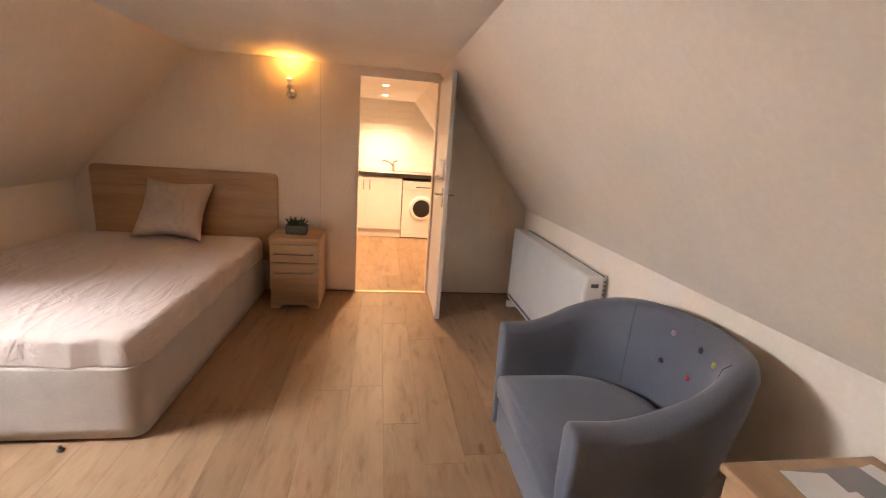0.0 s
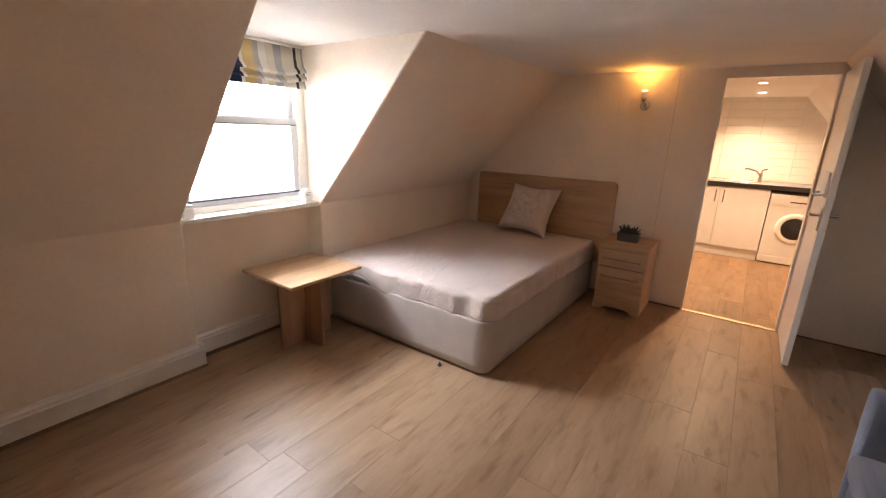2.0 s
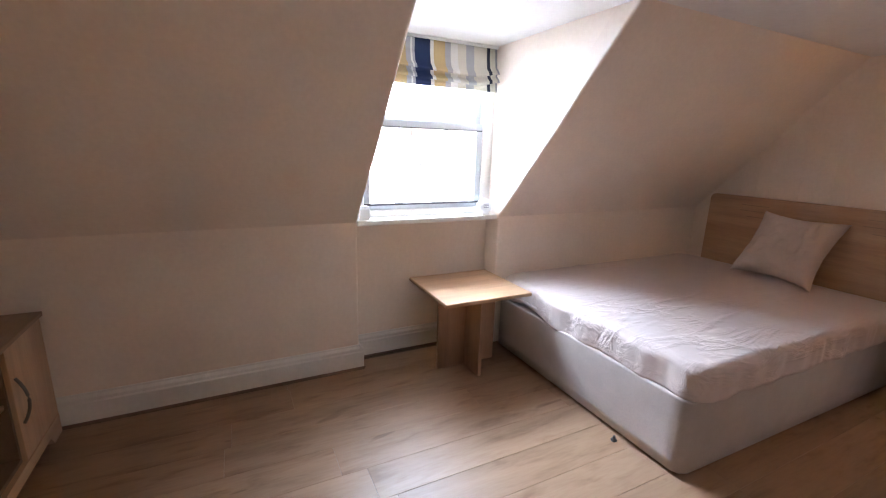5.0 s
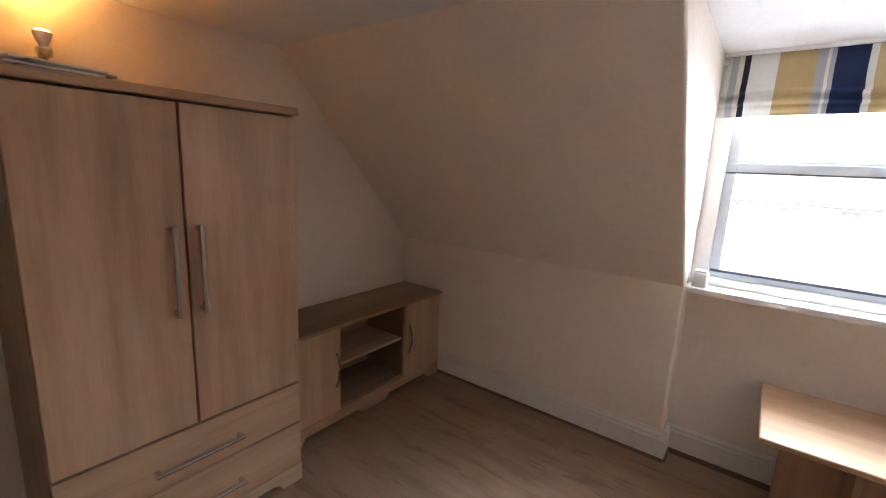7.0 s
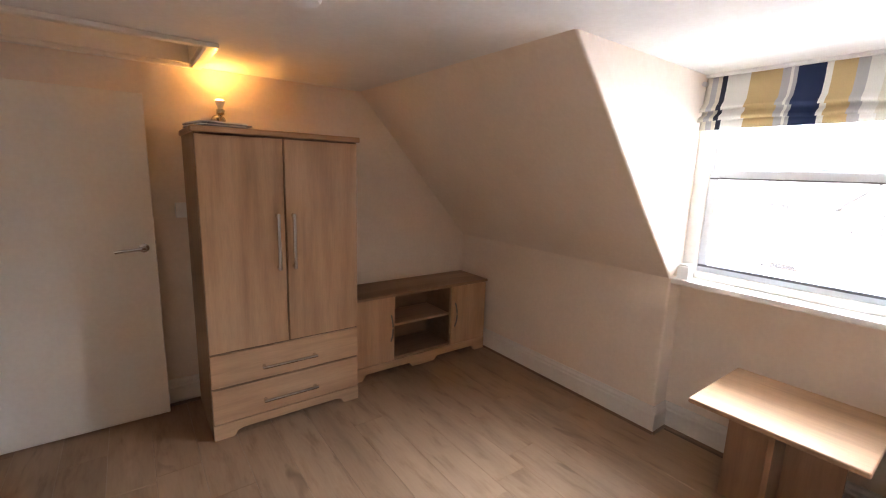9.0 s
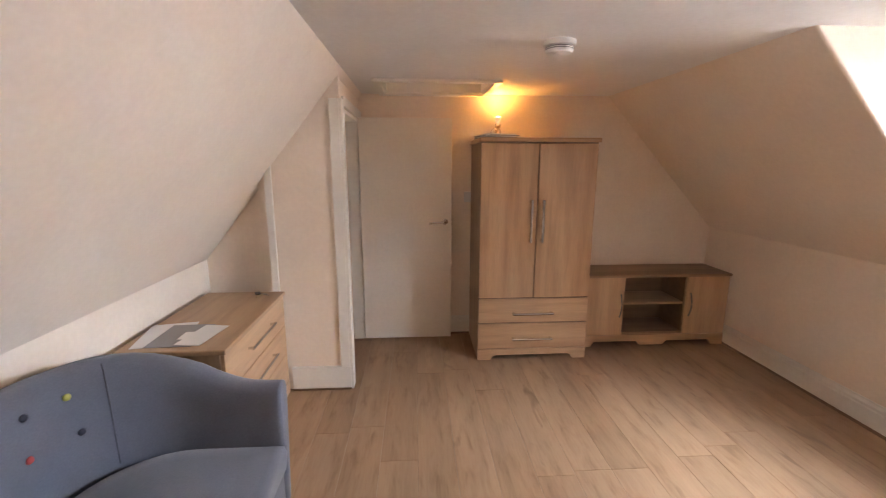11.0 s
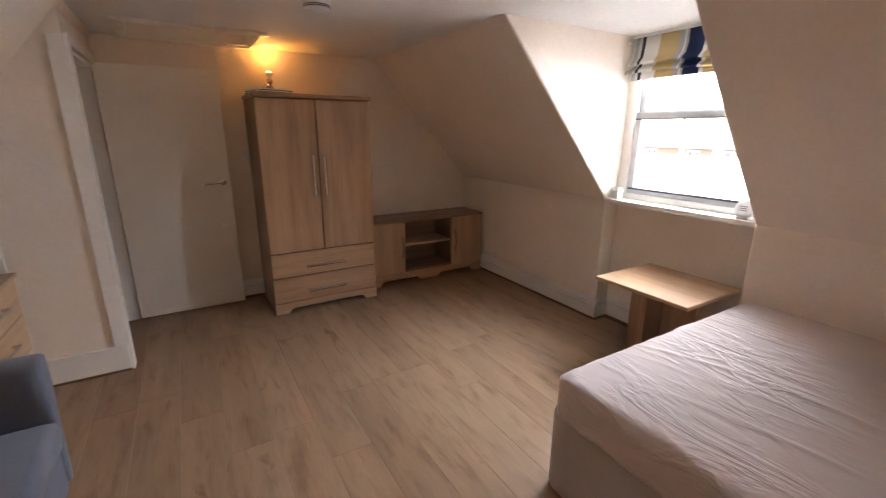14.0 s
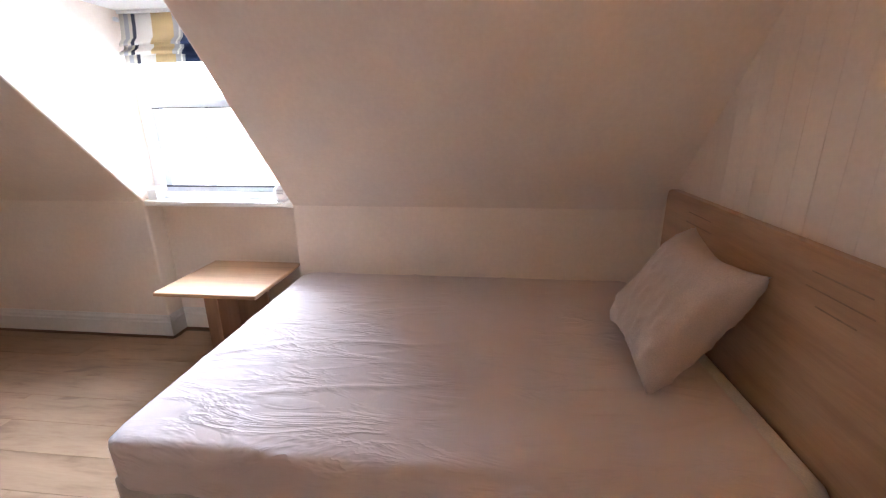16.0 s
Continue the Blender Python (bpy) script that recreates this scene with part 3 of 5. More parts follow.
def wall_lamp(x, y, z, s, label):
    """A bracket lamp; s is the way out of the wall along y."""
    w = thing("wall_lamp", (x, y, z), label, "wall lamp", "wall lamps")
    m = Matrix.Translation((x, y, z)) @ Matrix.Rotation(math.pi / 2 * (-s), 4, "X")
    part("backplate", lathe(bmesh.new(), [(0.042, 0.0), (0.042, 0.012), (0.03, 0.02), (0.012, 0.024)], m, 24), M["chrome"], w, smooth=True)
    part("arm", tube(bmesh.new(), [(x, y + s * 0.02, z), (x, y + s * 0.06, z - 0.004), (x, y + s * 0.085, z + 0.012), (x, y + s * 0.09, z + 0.03)], 0.008), M["chrome"], w)
    m2 = Matrix.Translation((x, y + s * 0.09, z + 0.03))
    part("cup", lathe(bmesh.new(), [(0.012, 0.0), (0.022, 0.006), (0.024, 0.03), (0.021, 0.034)], m2), M["chrome"], w, smooth=True)
    bulb = part("bulb", lathe(bmesh.new(), [(0.012, 0.034), (0.014, 0.046), (0.021, 0.060), (0.0265, 0.078), (0.0265, 0.084), (0.024, 0.085)], m2), M["white"], w, "white reflector bulb", True)
    part("lens", lathe(bmesh.new(), [(0.0235, 0.0845), (0.018, 0.090), (0.006, 0.093)], m2), M["bulb"], bulb, "lit warm lens", True)
    glowing = new("wall_lamp_light", bpy.data.lights.new("wall_lamp_light", "SPOT"))
    glowing.data.energy, glowing.data.shadow_soft_size, glowing.data.color = LAMP, 0.02, (1.0, 0.47, 0.10)
    glowing.data.spot_size, glowing.data.spot_blend = radians(165), 0.8
    glowing.matrix_world = look((x, y + s * 0.095, z + 0.122), (x, y + s * 0.32, z + 1.0))


wall_lamp(-0.668, N - 0.003, 1.77, -1, "chrome wall lamp with a lit warm bulb above the bedside table")
wall_lamp(-0.505, S, 1.755, 1, "chrome wall lamp with a lit warm bulb above the wardrobe")

# ---- doors ----
# kitchen door, open into the bedroom
kd = thing("door_1", (DR, N, 0), "white glossy kitchen door, standing open", "door", "", "structure")
kx0, kx1 = DR + 0.004, DR + 0.04
part("leaf", B(kx0, kx1, N - 0.675, N - 0.006, 0.012, 1.985, 0.003), M["gloss"], kd)
for s, x in ((-1, kx0), (1, kx1)):
    hd = part("door_handle", B(min(x, x + s * 0.008), max(x, x + s * 0.008), N - 0.645, N - 0.605, 0.96, 1.11, 0.003), M["chrome"], kd)
    part("lever", tube(bmesh.new(), [(x + s * 0.006, N - 0.625, 1.06), (x + s * 0.045, N - 0.625, 1.06), (x + s * 0.05, N - 0.615, 1.06), (x + s * 0.05, N - 0.515, 1.055)], 0.009), M["chrome"], hd)
rk = thing("towel_ring", (kx0, N - 0.42, 1.2), "clear white plastic hook rack fixed on the kitchen door", "hook rack")
part("plate", B(kx0 - 0.012, kx0, N - 0.60, N - 0.40, 1.17, 1.33, 0.004), M["white"], rk)
part("rail", tube(bmesh.new(), [(kx0 - 0.01, N - 0.60, 1.19), (kx0 - 0.05, N - 0.60, 1.18), (kx0 - 0.05, N - 0.40, 1.18), (kx0 - 0.01, N - 0.40, 1.19)], 0.006), M["white"], rk)

# landing door, open against the wall
ld = thing("door_2", (0.60, -0.76, 0), "flat off-white landing door, open against the wall", "door", "", "structure")
part("leaf", B(-0.13, 0.612, -0.777, -0.742, 0.012, 1.858, 0.003), M["doorpaint"], ld)
hd = part("door_handle", lathe(bmesh.new(), [(0.025, 0), (0.025, 0.008), (0.012, 0.012)], Matrix.Translation((-0.075, -0.742, 1.03)) @ Matrix.Rotation(-math.pi / 2, 4, "X")), M["chrome"], ld)
part("lever", tube(bmesh.new(), [(-0.075, -0.732, 1.03), (-0.075, -0.697, 1.03), (-0.065, -0.692, 1.03), (0.025, -0.692, 1.025), (0.055, -0.697, 1.02)], 0.009), M["chrome"], hd)
part("latch", B(-0.132, -0.128, -0.767, -0.752, 0.99, 1.07), M["chrome"], ld)

sw = thing("light_switch", (-0.27, S, 1.228), "white plastic light switch on the gable wall", "light switch")
part("plate", B(-0.330, -0.245, S, S + 0.028, 1.182, 1.27, 0.004), M["white"], sw)
part("rocker", B(-0.278, -0.262, S + 0.028, S + 0.033, 1.217, 1.238, 0.001), M["white"], sw)


# ---- furniture parts ----
def bar_handle(parent, p0, p1, out, r=0.006, sq=True):
    """A straight bar handle on two posts; out is the way off the face."""
    p0, p1, o = Vector(p0), Vector(p1), Vector(out)
    d = (p1 - p0).normalized()
    bm = bmesh.new()
    cyl(bm, p0 + o * 0.028 - d * 0.012, p1 + o * 0.028 + d * 0.012, r, None, 8)
    for p in (p0, p1):
        cyl(bm, p, p + o * 0.03, r * 1.1, None, 8)
    return part("handle", bm, M["chrome"], parent, "brushed steel bar handle")


def bow_handle(parent, c, half, out):
    c, o = Vector(c), Vector(out)
    pts = []
    for k in range(11):
        f = k / 10 * 2 - 1
        pts.append(c + Vector((0, 0, f * half)) + o * (0.004 + 0.028 * (1 - f * f)))
    return part("handle", tube(bmesh.new(), pts, 0.006), M["pewter"], parent, "dark bow handle")


def plinth_pts(a0, a1, h, foot):
    """A plinth with a cut-out between shaped feet."""
    return [(a0, 0), (a0 + foot, 0), (a0 + foot + 0.02, h * 0.35), (a0 + foot + 0.05, h * 0.45), (a1 - foot - 0.05, h * 0.45), (a1 - foot - 0.02, h * 0.35), (a1 - foot, 0), (a1, 0), (a1, h), (a0, h)]


# oak at 0.7 of its tone, for the wardrobe's east side only
M["oakside"] = wood("oak side board, 0.7 tone", tint(OAK, 0.7), "z")
# tops of the cabinet and the chest: the oak colour, scaled darker
M["oakdark_x"] = wood("oak top board, 0.62 tone", tint(OAK, 0.62), "x")
M["oakdark_y"] = wood("oak chest top, 0.85 tone", tint(OAK, 0.85), "y")


def wardrobe():
    x0, x1, yf, yb, h = -1.155, -0.302, -0.292, -0.832, 1.685
    w = thing("wardrobe", ((x0 + x1) / 2, -0.56, 0), "light oak two-door wardrobe with two drawers", "wardrobe")
    part("side_panel", B(x0, x0 + 0.018, yb, yf - 0.02, 0, h - 0.03), M["oak_z"], w)
    part("side_panel", B(x1 - 0.018, x1, yb, yf - 0.02, 0, h - 0.03), M["oakside"], w)
    part("back_panel", B(x0 + 0.018, x1 - 0.018, yb, yb + 0.01, 0.05, h - 0.03), M["oak_z"], w)
    part("bottom_board", B(x0 + 0.018, x1 - 0.018, yb + 0.01, yf - 0.02, 0.09, 0.108), M["oak_z"], w)
    part("divider", B(x0 + 0.018, x1 - 0.018, yb + 0.01, yf - 0.02, 0.49, 0.508), M["oak_z"], w)
    soften(part("top", B(x0 - 0.012, x1 + 0.012, yb, yf + 0.014, h - 0.03, h, 0.006), M["oak_x"], w, "oak cornice board"), 0.002)
    part("plinth", P(plinth_pts(x0, x1, 0.088, 0.10), "y", yf - 0.03, yf), M["oak_x"], w)
    # added dark board: paints the shade seen in the gaps between the fronts
    part("reveal", B(x0 + 0.002, x1 - 0.002, yf - 0.0225, yf - 0.0190, 0.092, h - 0.034), M["beading"], w, "dark board added to shade the door gaps")
    mid = -0.722
    for a, b, hx, s in ((x0 + 0.003, mid - 0.004, mid - 0.04, 1), (mid + 0.004, x1 - 0.003, mid + 0.045, -1)):
        d = part("door", B(a, b, yf - 0.018, yf, 0.504, h - 0.038, 0.003), M["oak_z"], w)
        bar_handle(d, (hx, yf, 0.945), (hx, yf, 1.235), (0, 1, 0), 0.011)
    for z0, z1 in ((0.305, 0.494), (0.094, 0.295)):
        d = part("drawer", B(x0 + 0.003, x1 - 0.003, yf - 0.018, yf, z0, z1, 0.003), M["oak_x"], w)
        z = (z0 + z1) / 2 - 0.02
        bar_handle(d, (-0.865, yf, z), (-0.575, yf, z), (0, 1, 0), 0.0095)


wardrobe()


def tv_cabinet():
    x0, x1, yf, yb, h = -2.425, -1.175, -0.475, -0.832, 0.620
    w = thing("tv_cabinet", ((x0 + x1) / 2, -0.7, 0), "low oak television cabinet with an open shelf", "cabinet")
    a, b = -2.075, -1.525
    # carcass boards carry the interior's shade in their colour
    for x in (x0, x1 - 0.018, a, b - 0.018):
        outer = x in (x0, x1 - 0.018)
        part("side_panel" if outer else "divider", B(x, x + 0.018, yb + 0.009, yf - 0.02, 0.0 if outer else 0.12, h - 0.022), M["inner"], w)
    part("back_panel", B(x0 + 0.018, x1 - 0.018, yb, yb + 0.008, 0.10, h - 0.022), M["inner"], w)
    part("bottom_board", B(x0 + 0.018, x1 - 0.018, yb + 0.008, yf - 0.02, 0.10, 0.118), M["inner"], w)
    part("shelf", B(a + 0.018, b - 0.018, yb + 0.008, yf - 0.03, 0.355, 0.373, 0.002), M["oak_x"], w)
    soften(part("top", P([(x0 - 0.005, yb), (x1 + 0.005, yb), (x1 + 0.005, yf + 0.012), (x0 - 0.005, yf + 0.012)], "z", h - 0.022, h), M["oakdark_x"], w, "oak top board"), 0.004)
    n = (x0 + x1) / 2
    part("plinth", P([(x0, 0), (x0 + 0.1, 0), (x0 + 0.13, 0.045), (n - 0.13, 0.045), (n - 0.10, 0.01), (n + 0.10, 0.01), (n + 0.13, 0.045), (x1 - 0.13, 0.045), (x1 - 0.1, 0), (x1, 0), (x1, 0.098), (x0, 0.098)],
                     "y", yf - 0.03, yf), M["oak_x"], w)
    for c0, c1, hx in ((x0 + 0.002, a + 0.01, a - 0.02), (b - 0.01, x1 - 0.002, b + 0.022)):
        d = part("door", B(c0, c1, yf - 0.018, yf, 0.102, h - 0.026, 0.003), M["oak_z"], w)
        bow_handle(d, (hx, yf, 0.36), 0.10, (0, 1, 0))


tv_cabinet()


def chest():
    xf, xb, y0, y1, h = 1.018, 1.48, 0.095, 0.955, 0.70
    w = thing("chest_of_drawers", (1.25, 0.525, 0), "light oak chest of drawers beside the armchair", "chest of drawers")
    part("body", B(xf + 0.02, xb, y0, y1, 0.0, h - 0.025, 0.002), M["oakdark"], w, "darker oak carcass")
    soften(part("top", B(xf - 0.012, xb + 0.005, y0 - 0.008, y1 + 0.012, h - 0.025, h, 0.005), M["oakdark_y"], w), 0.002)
    part("plinth", P([(y, z) for y, z in plinth_pts(y0, y1, 0.085, 0.10)], "x", xf, xf + 0.02), M["oak_y"], w)
    zs = [0.088, 0.283, 0.478, 0.673]
    for z0, z1 in zip(zs, zs[1:]):
        d = part("drawer", B(xf, xf + 0.018, y0 + 0.003, y1 - 0.003, z0 + 0.002, z1 - 0.003, 0.003), M["oak_y"], w)
        z = (z0 + z1) / 2 + 0.01
        bar_handle(d, (xf, 0.36, z), (xf, 0.69, z), (-1, 0, 0), 0.007)


chest()


def bedside():
    x0, x1, yf, yb, h = -0.77, -0.377, 3.668, 4.105, 0.617
    w = thing("bedside_table", (-0.573, 3.88, 0), "light oak bedside table with two drawers", "bedside table")
    # oak carcass coloured dark, so the drawer gaps have their shade painted in
    part("body", B(x0 + 0.016, x1 - 0.016, yf + 0.022, yb, 0.07, h - 0.022, 0.002), M["beading"], w, "carcass darkened to shade the drawer gaps")
    for a, b in ((x0, x0 + 0.016), (x1 - 0.016, x1)):
        part("side_panel", B(a, b, yf + 0.018, yb, 0.0, h - 0.022, 0.002), M["oak_z"], w)
    soften(part("top", B(x0 - 0.012, x1 + 0.012, yf - 0.012, yb, h - 0.022, h, 0.005), M["oak_x"], w), 0.002)
    part("plinth", P(plinth_pts(x0, x1, 0.075, 0.07), "y", yf, yf + 0.018), M["oak_x"], w)
    for z0, z1 in ((0.405, 0.56), (0.078, 0.40)):
        d = part("drawer", B(x0 + 0.003, x1 - 0.003, yf, yf + 0.016, z0 + 0.003, z1 - 0.003, 0.003), M["oak_x"], w)
        z = z1 - 0.075
        bar_handle(d, (-0.72, yf, z), (-0.43, yf, z), (0, -1, 0), 0.006)
    part("rail", B(x0 + 0.003, x1 - 0.003, yf + 0.002, yf + 0.016, 0.562, h - 0.024, 0.002), M["oak_x"], w)


bedside()


def succulent():
    c = Vector((-0.585, 3.85, 0.617))
    w = thing("potted_plant", c, "small green succulent in a grey pot", "potted plant")
    bm = bmesh.new()
    rings = []
    for hw, hd, z in ((0.082, 0.05, 0), (0.088, 0.055, 0.075), (0.08, 0.047, 0.075), (0.078, 0.045, 0.062)):
        rings.append([bm.verts.new(c + Vector((sx * hw, sy * hd, z))) for sx, sy in ((-1, -1), (1, -1), (1, 1), (-1, 1))])
    for a, b in zip(rings, rings[1:]):
        for k in range(4):
            bm.faces.new((a[k], a[(k + 1) % 4], b[(k + 1) % 4], b[k]))
    bm.faces.new(rings[0][::-1])
    bm.faces.new(rings[-1])
    pot = part("pot", bm, M["pot"], w)
    for k in range(5):
        z = c.z + 0.01 + k * 0.013
        g = 0.083 + 0.006 * k / 5
        part("ridge", B(c.x - g, c.x + g, c.y - 0.055 - 0.002, c.y - 0.05 + 0.004, z, z + 0.006, 0.002, 1), M["pot"], pot)
    part("soil", B(c.x - 0.077, c.x + 0.077, c.y - 0.044, c.y + 0.044, c.z + 0.055, c.z + 0.066), M["soil"], w)
    rng = random.Random(4)
    for k in range(44):
        base = c + Vector((rng.uniform(-0.055, 0.055), rng.uniform(-0.025, 0.025), 0.064))
        a, lean, L = rng.uniform(0, 6.28), rng.uniform(0.15, 0.85), rng.uniform(0.045, 0.085)
        d = Vector((math.cos(a) * lean, math.sin(a) * lean, 1)).normalized()
        s = d.cross(Vector((0, 0, 1))).normalized() * 0.008
        u = s.cross(d).normalized() * 0.004
        bm = bmesh.new()
        p = [base - s * 0.6, base + s * 0.6, base + d * L * 0.5 + s, base + d * L + Vector((0, 0, 0.004)), base + d * L * 0.5 - s]
        top = [bm.verts.new(q + u) for q in p]
        bot = [bm.verts.new(q - u) for q in p]
        bm.faces.new(top)
        bm.faces.new(bot[::-1])
        for i in range(5):
            bm.faces.new((top[i], bot[i], bot[(i + 1) % 5], top[(i + 1) % 5]))
        bmesh.ops.recalc_face_normals(bm, faces=bm.faces[:])
        part("leaf", bm, M["leaf"], w)


succulent()


def side_table():
    x0, x1, y0, y1, h = -2.53, -1.972, 1.375, 1.968, 0.548
    w = thing("side_table", (-2.24, 1.67, 0), "square beech side table on a crossed panel base", "side table")
    soften(part("tabletop", B(x0, x1, y0, y1, h - 0.024, h, 0.006), M["beech"], w), 0.002)
    cx, cy = (x0 + x1) / 2, (y0 + y1) / 2
    part("panel", B(cx - 0.19, cx + 0.19, cy - 0.011, cy + 0.011, 0, h - 0.024, 0.002), M["beech_z"], w)
    part("panel", B(cx - 0.011, cx + 0.011, cy - 0.21, cy - 0.011, 0, h - 0.024, 0.002), M["beech_z"], w)
    part("panel", B(cx - 0.011, cx + 0.011, cy + 0.011, cy + 0.21, 0, h - 0.024, 0.002), M["beech_z"], w)


side_table()


# ---- bed ----
def rounded_slab(x0, x1, y0, y1, z0, z1, rc, re, nx=48, ny=64, f=None, skirt_n=6):
    """A cushion-like slab: a top grid with rounded plan corners that turns down over its edge to z0."""
    bm = bmesh.new()
    cx, cy, hx, hy = (x0 + x1) / 2, (y0 + y1) / 2, (x1 - x0) / 2, (y1 - y0) / 2

    def plan(u, v, inset):
        ax, ay = hx - inset, hy - inset
        x, y = u * ax, v * ay
        r = max(rc - inset, 0.005)
        qx, qy = abs(x) - (ax - r), abs(y) - (ay - r)
        if qx > 0 and qy > 0:
            L = math.hypot(qx, qy)
            m = max(qx, qy)
            x = math.copysign(ax - r + qx * m / L, x)
            y = math.copysign(ay - r + qy * m / L, y)
        return x, y
    grid = {}
    for i in range(nx + 1):
        for j in range(ny + 1):
            u, v = i / nx * 2 - 1, j / ny * 2 - 1
            x, y = plan(u, v, re)
            grid[i, j] = bm.verts.new((cx + x, cy + y, z1))
    for i in range(nx):
        for j in range(ny):
            bm.faces.new((grid[i, j], grid[i + 1, j], grid[i + 1, j + 1], grid[i, j + 1]))
    loop = [(i, 0) for i in range(nx)] + [(nx, j) for j in range(ny)] + [(i, ny) for i in range(nx, 0, -1)] + [(0, j) for j in range(ny, 0, -1)]
    prev = [grid[k] for k in loop]
    steps = [(re * (1 - math.sin(a)), z1 - re * (1 - math.cos(a))) for a in [math.pi / 2 * k / 5 for k in range(1, 6)]]
    steps += [(0.0, z1 - re - (z1 - re - z0) * k / skirt_n) for k in range(1, skirt_n + 1)]
    steps += [(0.03, z0)]
    for inset, z in steps:
        cur = []
        for (i, j) in loop:
            x, y = plan(i / nx * 2 - 1, j / ny * 2 - 1, inset)
            cur.append(bm.verts.new((cx + x, cy + y, z)))
        n = len(cur)
        for k in range(n):
            bm.faces.new((prev[k], cur[k], cur[(k + 1) % n], prev[(k + 1) % n]))
        prev = cur
    bm.faces.new(prev[::-1])
    bmesh.ops.recalc_face_normals(bm, faces=bm.faces[:])
    if f:
        for v in bm.verts:
            v.co += f(v.co)
    return bm


def crease(p):
    """Folds of a loosely tucked sheet: long shallow puckers, stronger near the foot and the free edges."""
    q = Vector((p.x * 3.6 + p.y * 1.3, p.y * 1.1 - p.x * 0.6, p.z * 3))
    a = noise.noise(q)
    b = noise.noise(q * 2.6 + Vector((5, 2, 1)))
    ridge = (1 - abs(a)) ** 20 * 0.011 * max(0.0, noise.noise(Vector((p.x * 1.7, p.y * 1.3, 3))) + 0.45) + (1 - abs(b)) ** 10 * 0.004 * max(0.0, noise.noise(Vector((p.x * 2.3, p.y * 2.1, 9))) + 0.4)
    top = 1.0 if p.z > 0.51 else 0.0
    near = 0.85 + 0.15 * max(0, min(1, (3.4 - p.y) / 1.2)) * max(0.25, min(1, (p.x + 2.3) / 0.8))
    side = Vector((0, 0, 0))
    if p.z < 0.51:
        w = noise.noise(Vector((p.x * 9, p.y * 9, p.z * 1.5))) * 0.018 + noise.noise(Vector((p.x * 22, p.y * 22, p.z * 2))) * 0.005
        out = Vector((p.x + 1.69, (p.y - 3.05) * 0.75, 0))
        if out.length > 0:
            out.normalize()
        side = out * w + Vector((0, 0, noise.noise(Vector((p.x * 3.2, p.y * 3.2, 7))) * 0.045 if p.z < 0.41 else 0))
    return Vector((0, 0, ridge * near * top - 0.006 * top)) + side


def splay(bm):
    """The bed stands a little askew: its free side runs out towards the headboard."""
    for v in bm.verts:
        v.co.x += 0.016 * max(0.0, v.co.y - 2.0) * (v.co.x + 2.43) / 1.5
    return bm


bed = thing("divan_bed", (-1.69, 3.08, 0), "double divan bed with a creased pale sheet", "bed")
base = part("divan_base", splay(rounded_slab(-2.425, -0.945, 2.025, 4.075, 0.02, 0.375, 0.06, 0.012, 30, 40)), M["divan"], bed, "beige fabric divan base", True)
for x in (-2.3, -1.1):
    for y in (2.2, 3.95):
        part("glide", cyl(bmesh.new(), (x, y, 0), (x, y, 0.03), 0.025), M["black"], bed)
part("mattress", splay(rounded_slab(-2.425, -0.955, 2.07, 4.078, 0.377, 0.522, 0.07, 0.03, 20, 28)), M["mattress"], bed, "white mattress edge", True)
part("fitted_sheet", splay(rounded_slab(-2.435, -0.925, 2.035, 4.03, 0.375, 0.54, 0.11, 0.05, 150, 200, crease, 8)), M["sheet"], bed, "creased pale mushroom fitted sheet", True)

hb = thing("headboard", (-1.54, 4.11, 0), "wide light oak headboard against the boarded wall", "headboard")
hbx0, hbx1, hbz0, hbz1, hbr = -2.285, -0.795, 0.30, 1.088, 0.04
outline = [(hbx0, hbz0)] + [(hbx0 + hbr - hbr * math.cos(a), hbz1 - hbr + hbr * math.sin(a)) for a in (0, 0.39, 0.79, 1.18, 1.57)]
outline += [(hbx1 - hbr + hbr * math.sin(a), hbz1 - hbr + hbr * math.cos(a)) for a in (0, 0.39, 0.79, 1.18, 1.57)] + [(hbx1, hbz0)]
soften(part("panel", P(outline, "y", 4.085, 4.125), M["oak_x"], hb), 0.004)
for x in (-2.1, -1.0):
    part("leg", B(x - 0.03, x + 0.03, 4.095, 4.12, 0, 0.30), M["oakdark"], hb)
for x in (-1.92, -1.14):
    for k, L in ((0, 0.10), (1, 0.14), (2, 0.12)):
        part("inlay", B(x - L + 0.03 * k, x + L - 0.02 * k, 4.0835, 4.0855, 1.02 - k * 0.045, 1.024 - k * 0.045), M["oakdark"], hb, "thin brown inlaid line")


